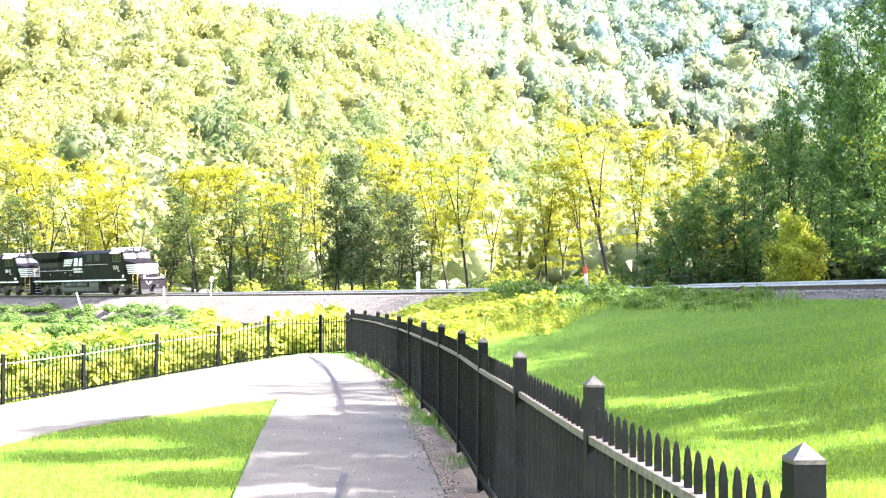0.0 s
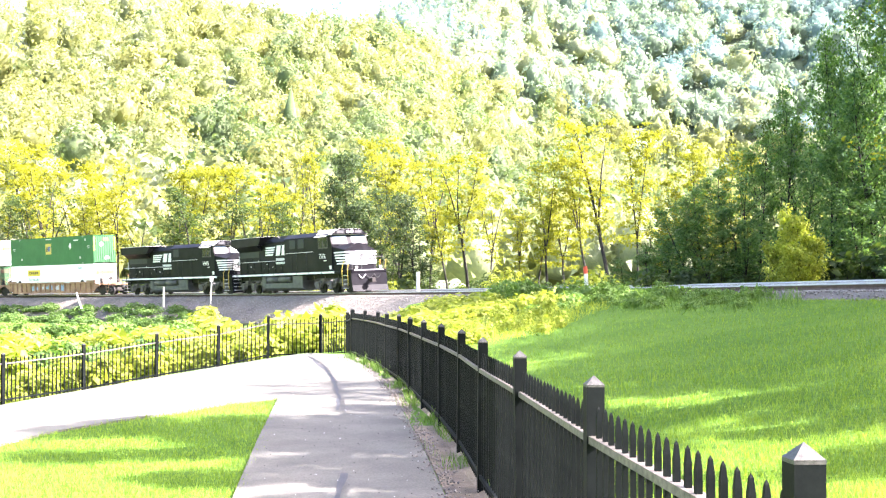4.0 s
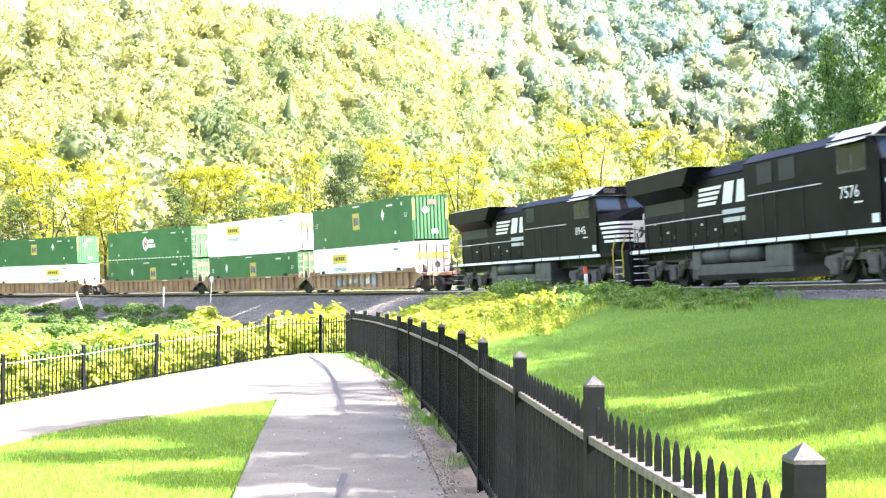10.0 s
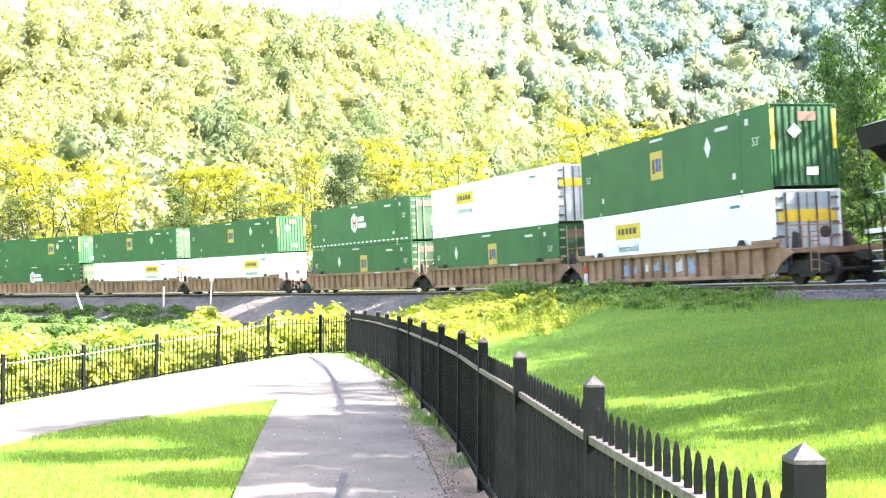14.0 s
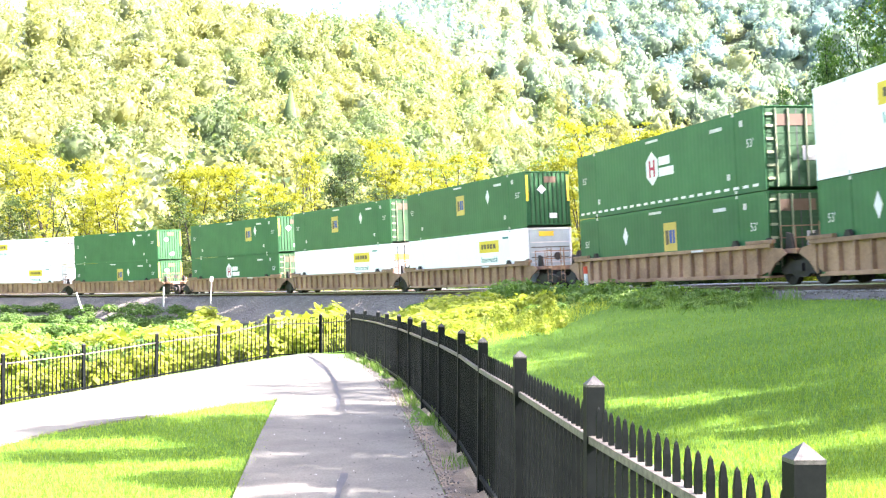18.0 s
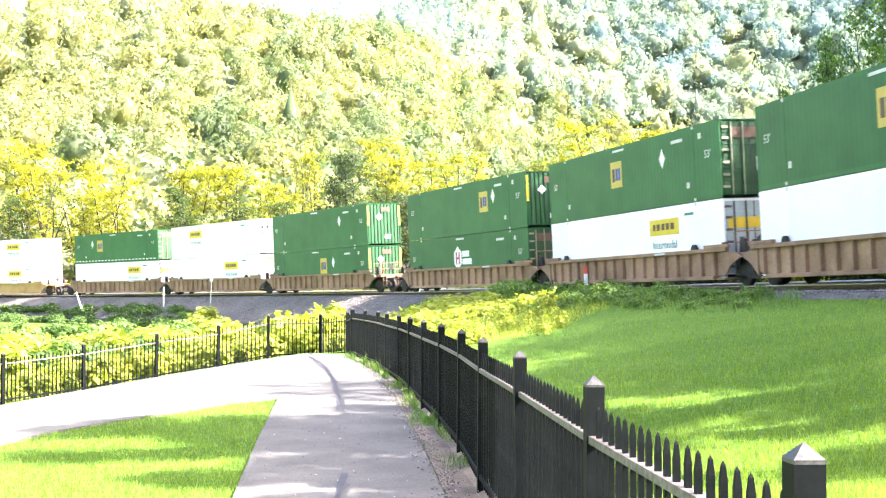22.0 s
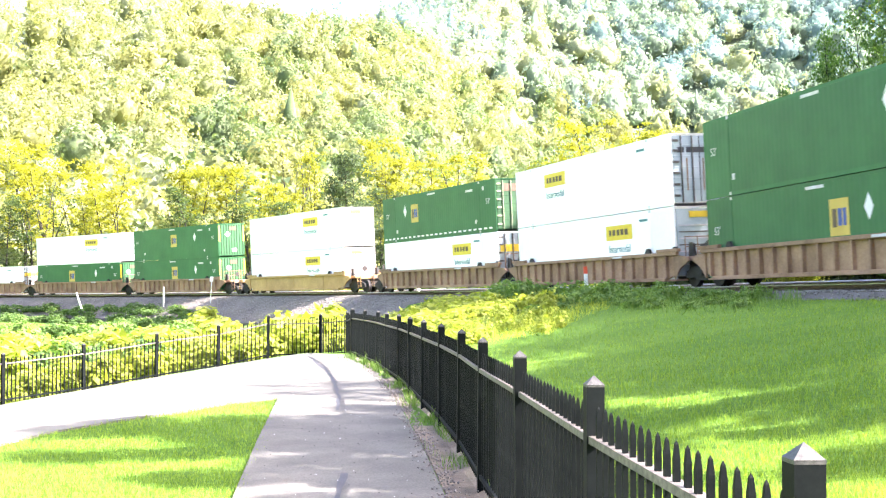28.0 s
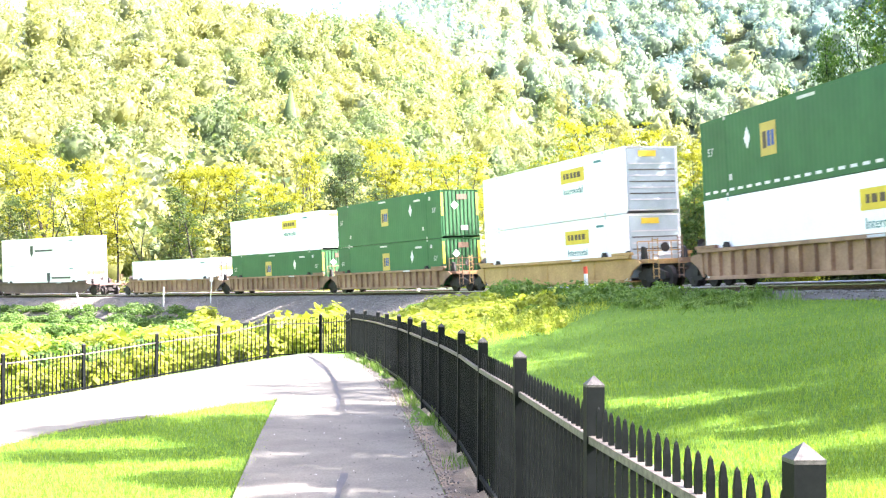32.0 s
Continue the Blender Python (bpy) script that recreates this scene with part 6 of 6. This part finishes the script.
def well_car(style, front, rear, label, graffiti=False):
    """One unit of a well car, its middle at the container's middle. front, rear: how the ends are carried: joint, coupler."""
    mat = M[{"ribbed": "well_brown", "smooth": "well_yellow", "dark": "well_dark"}[style]]
    root = empty("well_car", label, "rail car", "well cars of the train")
    for s in (-1, 1):
        y0, y1 = sorted((s * 1.33, s * 1.39))
        part("side_plate", prism(bmesh.new(), [(-8.1, 0.5), (-7.4, 0.3), (7.4, 0.3), (8.1, 0.5), (8.25, 1.30), (-8.25, 1.30)], y0, y1, "y"), mat, root)
        part("top_chord", box(-8.45, 8.45, *sorted((s * 1.36, s * 1.53)), 1.28, 1.42, 0.015), mat, root)
        part("bottom_chord", box(-7.5, 7.5, *sorted((s * 1.34, s * 1.52)), 0.26, 0.40, 0.015), mat, root)
        if style == "ribbed":
            for k in range(17):
                x = -7.6 + k * 0.95
                part("rib", box(x - 0.045, x + 0.045, *sorted((s * 1.385, s * 1.53)), 0.40, 1.28), mat, root)
        else:
            for x in (-5, 0, 5):
                part("rib", box(x - 0.04, x + 0.04, *sorted((s * 1.385, s * 1.42)), 0.40, 1.28), mat, root)
        part("marking", box(3.0, 3.9, *sorted((s * 1.532, s * 1.537)), 1.31, 1.39), M["grey_white"], root)
        for x in (-8.3, -6.1, 6.1, 8.3):
            part("guide", prism(bmesh.new(), [(x - 0.22, 1.42), (x + 0.22, 1.42), (x + 0.08, 1.62), (x - 0.08, 1.62)], *sorted((s * 1.38, s * 1.5)), "y"),
                 M["wheel_steel"], root)
        if graffiti and s < 0:
            rnd = random.Random(3)
            for k in range(7):
                x = -4.0 + k * 0.95
                a, b, lo, hi, tilt = x + rnd.uniform(0.06, 0.4), x + rnd.uniform(0.55, 0.88), rnd.uniform(0.42, 0.7), rnd.uniform(0.95, 1.25), rnd.uniform(-0.15, 0.15)
                part("painted_scrawl", prism(bmesh.new(), [(a, lo), (b, lo + tilt), (b - 0.05, hi), ((a + b) / 2, hi - 0.2), (a + 0.04, hi - tilt)], -1.397, -1.392, "y"),
                     M["graffiti_blue"] if k % 3 != 2 else M["grey_white"], root, "faded blue graffiti")
    part("floor_beam", box(-8.1, 8.1, -1.38, 1.38, 0.26, 0.33), mat, root)
    # ends
    for d, kind in ((1, front), (-1, rear)):
        xa, xb = sorted((d * 8.15, d * 9.35))
        part("end_deck", box(xa, xb, -1.1, 1.1, 1.05, 1.22, 0.02), mat, root)
        for s in (-1, 1):
            part("end_gusset", prism(bmesh.new(), [(d * 8.15, 0.35), (d * 8.15, 1.30), (d * 9.0, 1.22), (d * 9.3, 1.05), (d * 8.6, 0.75)],
                                     *sorted((s * 1.38, s * 1.45)), "y"), mat, root)
            part("end_chord", box(*sorted((d * 6.9, d * 8.6)), *sorted((s * 1.37, s * 1.535)), 1.422, 1.55, 0.015), mat, root)
        part("draft_sill", box(*sorted((d * 8.2, d * 9.75)), -0.78, 0.78, 0.5, 1.045, 0.03), M["wheel_steel"], root)
        for s in (-1, 1):
            part("end_bracket", prism(bmesh.new(), [(d * 8.62, 1.225), (d * 9.05, 1.225), (d * 8.95, 1.7), (d * 8.7, 1.78)], *sorted((s * 0.92, s * 1.04)), "y"), M["wheel_steel"], root)
        bm = bmesh.new()
        for y in (-1.1, -0.55, 0.55, 1.1):
            rod(bm, (d * 8.5, y, 1.2), (d * 8.5, y, 2.0), 0.022, n=5)
        rod(bm, (d * 8.5, -1.1, 2.0), (d * 8.5, 1.1, 2.0), 0.022, n=5)
        rod(bm, (d * 8.5, -1.1, 1.6), (d * 8.5, 1.1, 1.6), 0.022, n=5)
        part("end_railing", bm, mat, root)
        if kind == "coupler":
            bm = rod(bmesh.new(), (d * 9.3, 0, 0.9), (d * 11.1, 0, 0.9), 0.12, 0.10, 8)
            bx(bm, *sorted((d * 10.95, d * 11.25)), -0.15, 0.15, 0.74, 1.06)
            part("coupler", bm, M["wheel_steel"], root)
            bm = bmesh.new()
            bx(bm, *sorted((d * 9.35, d * 10.6)), -0.5, 0.5, 1.05, 1.2)
            bx(bm, *sorted((d * 10.5, d * 10.62)), -1.35, 1.35, 1.0, 1.2)
            part("end_sill", bm, mat, root)
            for s in (-1, 1):
                bm = bmesh.new()
                for e in (10.15, 10.58):
                    rod(bm, (d * e, s * 1.33, 0.4), (d * e, s * 1.33, 2.1), 0.02, n=5)
                for k in range(6):
                    rod(bm, (d * 10.15, s * 1.33, 0.5 + k * 0.3), (d * 10.58, s * 1.33, 0.5 + k * 0.3), 0.016, n=5)
                part("ladder", bm, mat, root)
            bm = rod(bmesh.new(), (d * 9.9, -0.6, 1.7), (d * 9.94, -0.6, 1.7), 0.2, 0.2, 14)
            part("brake_wheel", bm, M["wheel_steel"], root)
        if (d > 0) or kind == "coupler":
            tx = d * 9.5
            tr = empty("truck")
            tr.parent = root
            tr.location = (tx, 0, 0)
            for s in (-1, 1):
                bm = bmesh.new()
                prism(bm, [(-1.15, 0.42), (-0.95, 0.35), (-0.55, 0.38), (-0.35, 0.26), (0.35, 0.26), (0.55, 0.38), (0.95, 0.35), (1.15, 0.42), (1.1, 0.64),
                           (0.5, 0.82), (-0.5, 0.82), (-1.1, 0.64)], *sorted((s * 0.92, s * 1.06)), "y")
                part("side_frame", bm, M["wheel_steel"], tr)
            part("bolster", box(-0.22, 0.22, -1.15, 1.15, 0.45, 0.72), M["wheel_steel"], tr)
            part("centre_post", rod(bmesh.new(), (0, 0, 0.7), (0, 0, 1.1), 0.3, n=10), M["wheel_steel"], tr)
            for ax in (-0.89, 0.89):
                WHEELS.append((wheelset(tr, ax, 0.46), 0.46))
    return root


G, W_ = "green", "white"
GL = "green steel shipping container with a yellow square emblem"
WL = "white shipping container with a wide yellow panel"
HL = "green shipping container with a white hexagon emblem"
# front end of each box along the line (metres), upper box, lower box, style, end kinds
EMP = lambda at=-0.4, mark=3.8, end="corr", dash=False: (G, "square", at, mark, end, False, GL, dash)
JBH = lambda at, end="louver": (W_, "wide", at, None, end, False, WL, False)
HUB = lambda at, end="doors", dash=True: (G, "hexagon", at, None, end, False, HL, dash)
CONSIST = [
    (12.7, EMP(), JBH(-3.4, "doors"), "ribbed", "coupler", "joint", True),
    (-6.45, JBH(-3.1, "doors"), EMP(0.4, -4.6, "doors"), "ribbed", "joint", "joint", False),
    (-26.0, HUB(-0.4), EMP(0.9, -3.2, "doors"), "ribbed", "joint", "coupler", False),
    (-48.4, EMP(0.0, 3.6), JBH(3.5), "ribbed", "coupler", "joint", False),
    (-67.35, EMP(-0.6, 3.6, "doors"), JBH(3.5, "doors"), "ribbed", "joint", "joint", False),
    (-86.5, EMP(3.0, 4.2), HUB(-0.7, "doors", False), "ribbed", "joint", "coupler", False),
    (-109.3, (G, "none", 0, 3.8, "corr", False, "plain green steel shipping container", False), EMP(1.0, 2.6, "corr"), "ribbed", "coupler", "joint", False),
    (-128.35, JBH(-3.2, "stained"), JBH(3.3), "ribbed", "joint", "joint", False),
    (-147.35, EMP(-2.9, -4.4, "doors", True), JBH(3.6, "doors"), "ribbed", "joint", "coupler", False),
    (-170.45, JBH(3.0), JBH(3.2), "smooth", "coupler", "coupler", False),
    (-192.75, EMP(0.0, 3.9), EMP(0.0, 3.9), "ribbed", "coupler", "joint", False),
    (-211.9, JBH(2.9), EMP(-1.0, 3.6), "ribbed", "joint", "joint", False),
    (-231.0, None, (W_, "none", 0, None, "doors", True, "low white container with ribbed walls", False), "ribbed", "joint", "coupler", False),
    (-256.6, (W_, "script", 0.2, None, "louver", False, "white shipping container with dark script marks", False),
     (W_, "script", 3.4, None, "doors", False, "white shipping container with dark script marks", False), "dark", "coupler", "coupler", False),
    (-279.0, (W_, "none", 0, None, "doors", False, "plain white shipping container", False), EMP(), "ribbed", "coupler", "joint", False),
]
SPEED, BRAKE = 9.572, -0.00404
CARS = []      # thing, place along the line at 16 s, height above the rails
STEEL = {"ribbed": "rust-brown ribbed steel well car carrying containers", "smooth": "ochre smooth-sided steel well car", "dark": "dark brown steel well car"}
CARS.append((locomotive("black diesel locomotive with white nose stripes leading the train", "7576", False), 50.0, 0.0, 13.6))
CARS.append((locomotive("black diesel locomotive coupled behind the leading one", "8945", True), 28.75, 0.0, 13.6))
for head, upper, lower, style, fr, re, paint in CONSIST:
    mid = head - CL / 2
    CARS.append((well_car(style, fr, re, STEEL[style], paint), mid, 0.0, 19.0))
    CARS.append((container(*lower), mid, 0.335, 19.0))
    if upper:
        CARS.append((container(*upper), mid, 0.335 + CH + 0.03, 19.0))


def motions():
    beat = [k / 15 for k in range(481)]
    for wheel, r in WHEELS:
        here = Vector(wheel.location)
        walk(wheel, [(t, Matrix.Translation(here) @ Matrix.Rotation((SPEED * t) / r, 4, 'Y')) for t in beat])
    times = [k * 0.5 for k in range(65)]
    for thing, mid, up, base in CARS:
        walk(thing, [(t, track_pose(mid + SPEED * (t - 16) + BRAKE * (t - 16) ** 2, base) @ Matrix.Translation((0, 0, up))) for t in times])


motions()
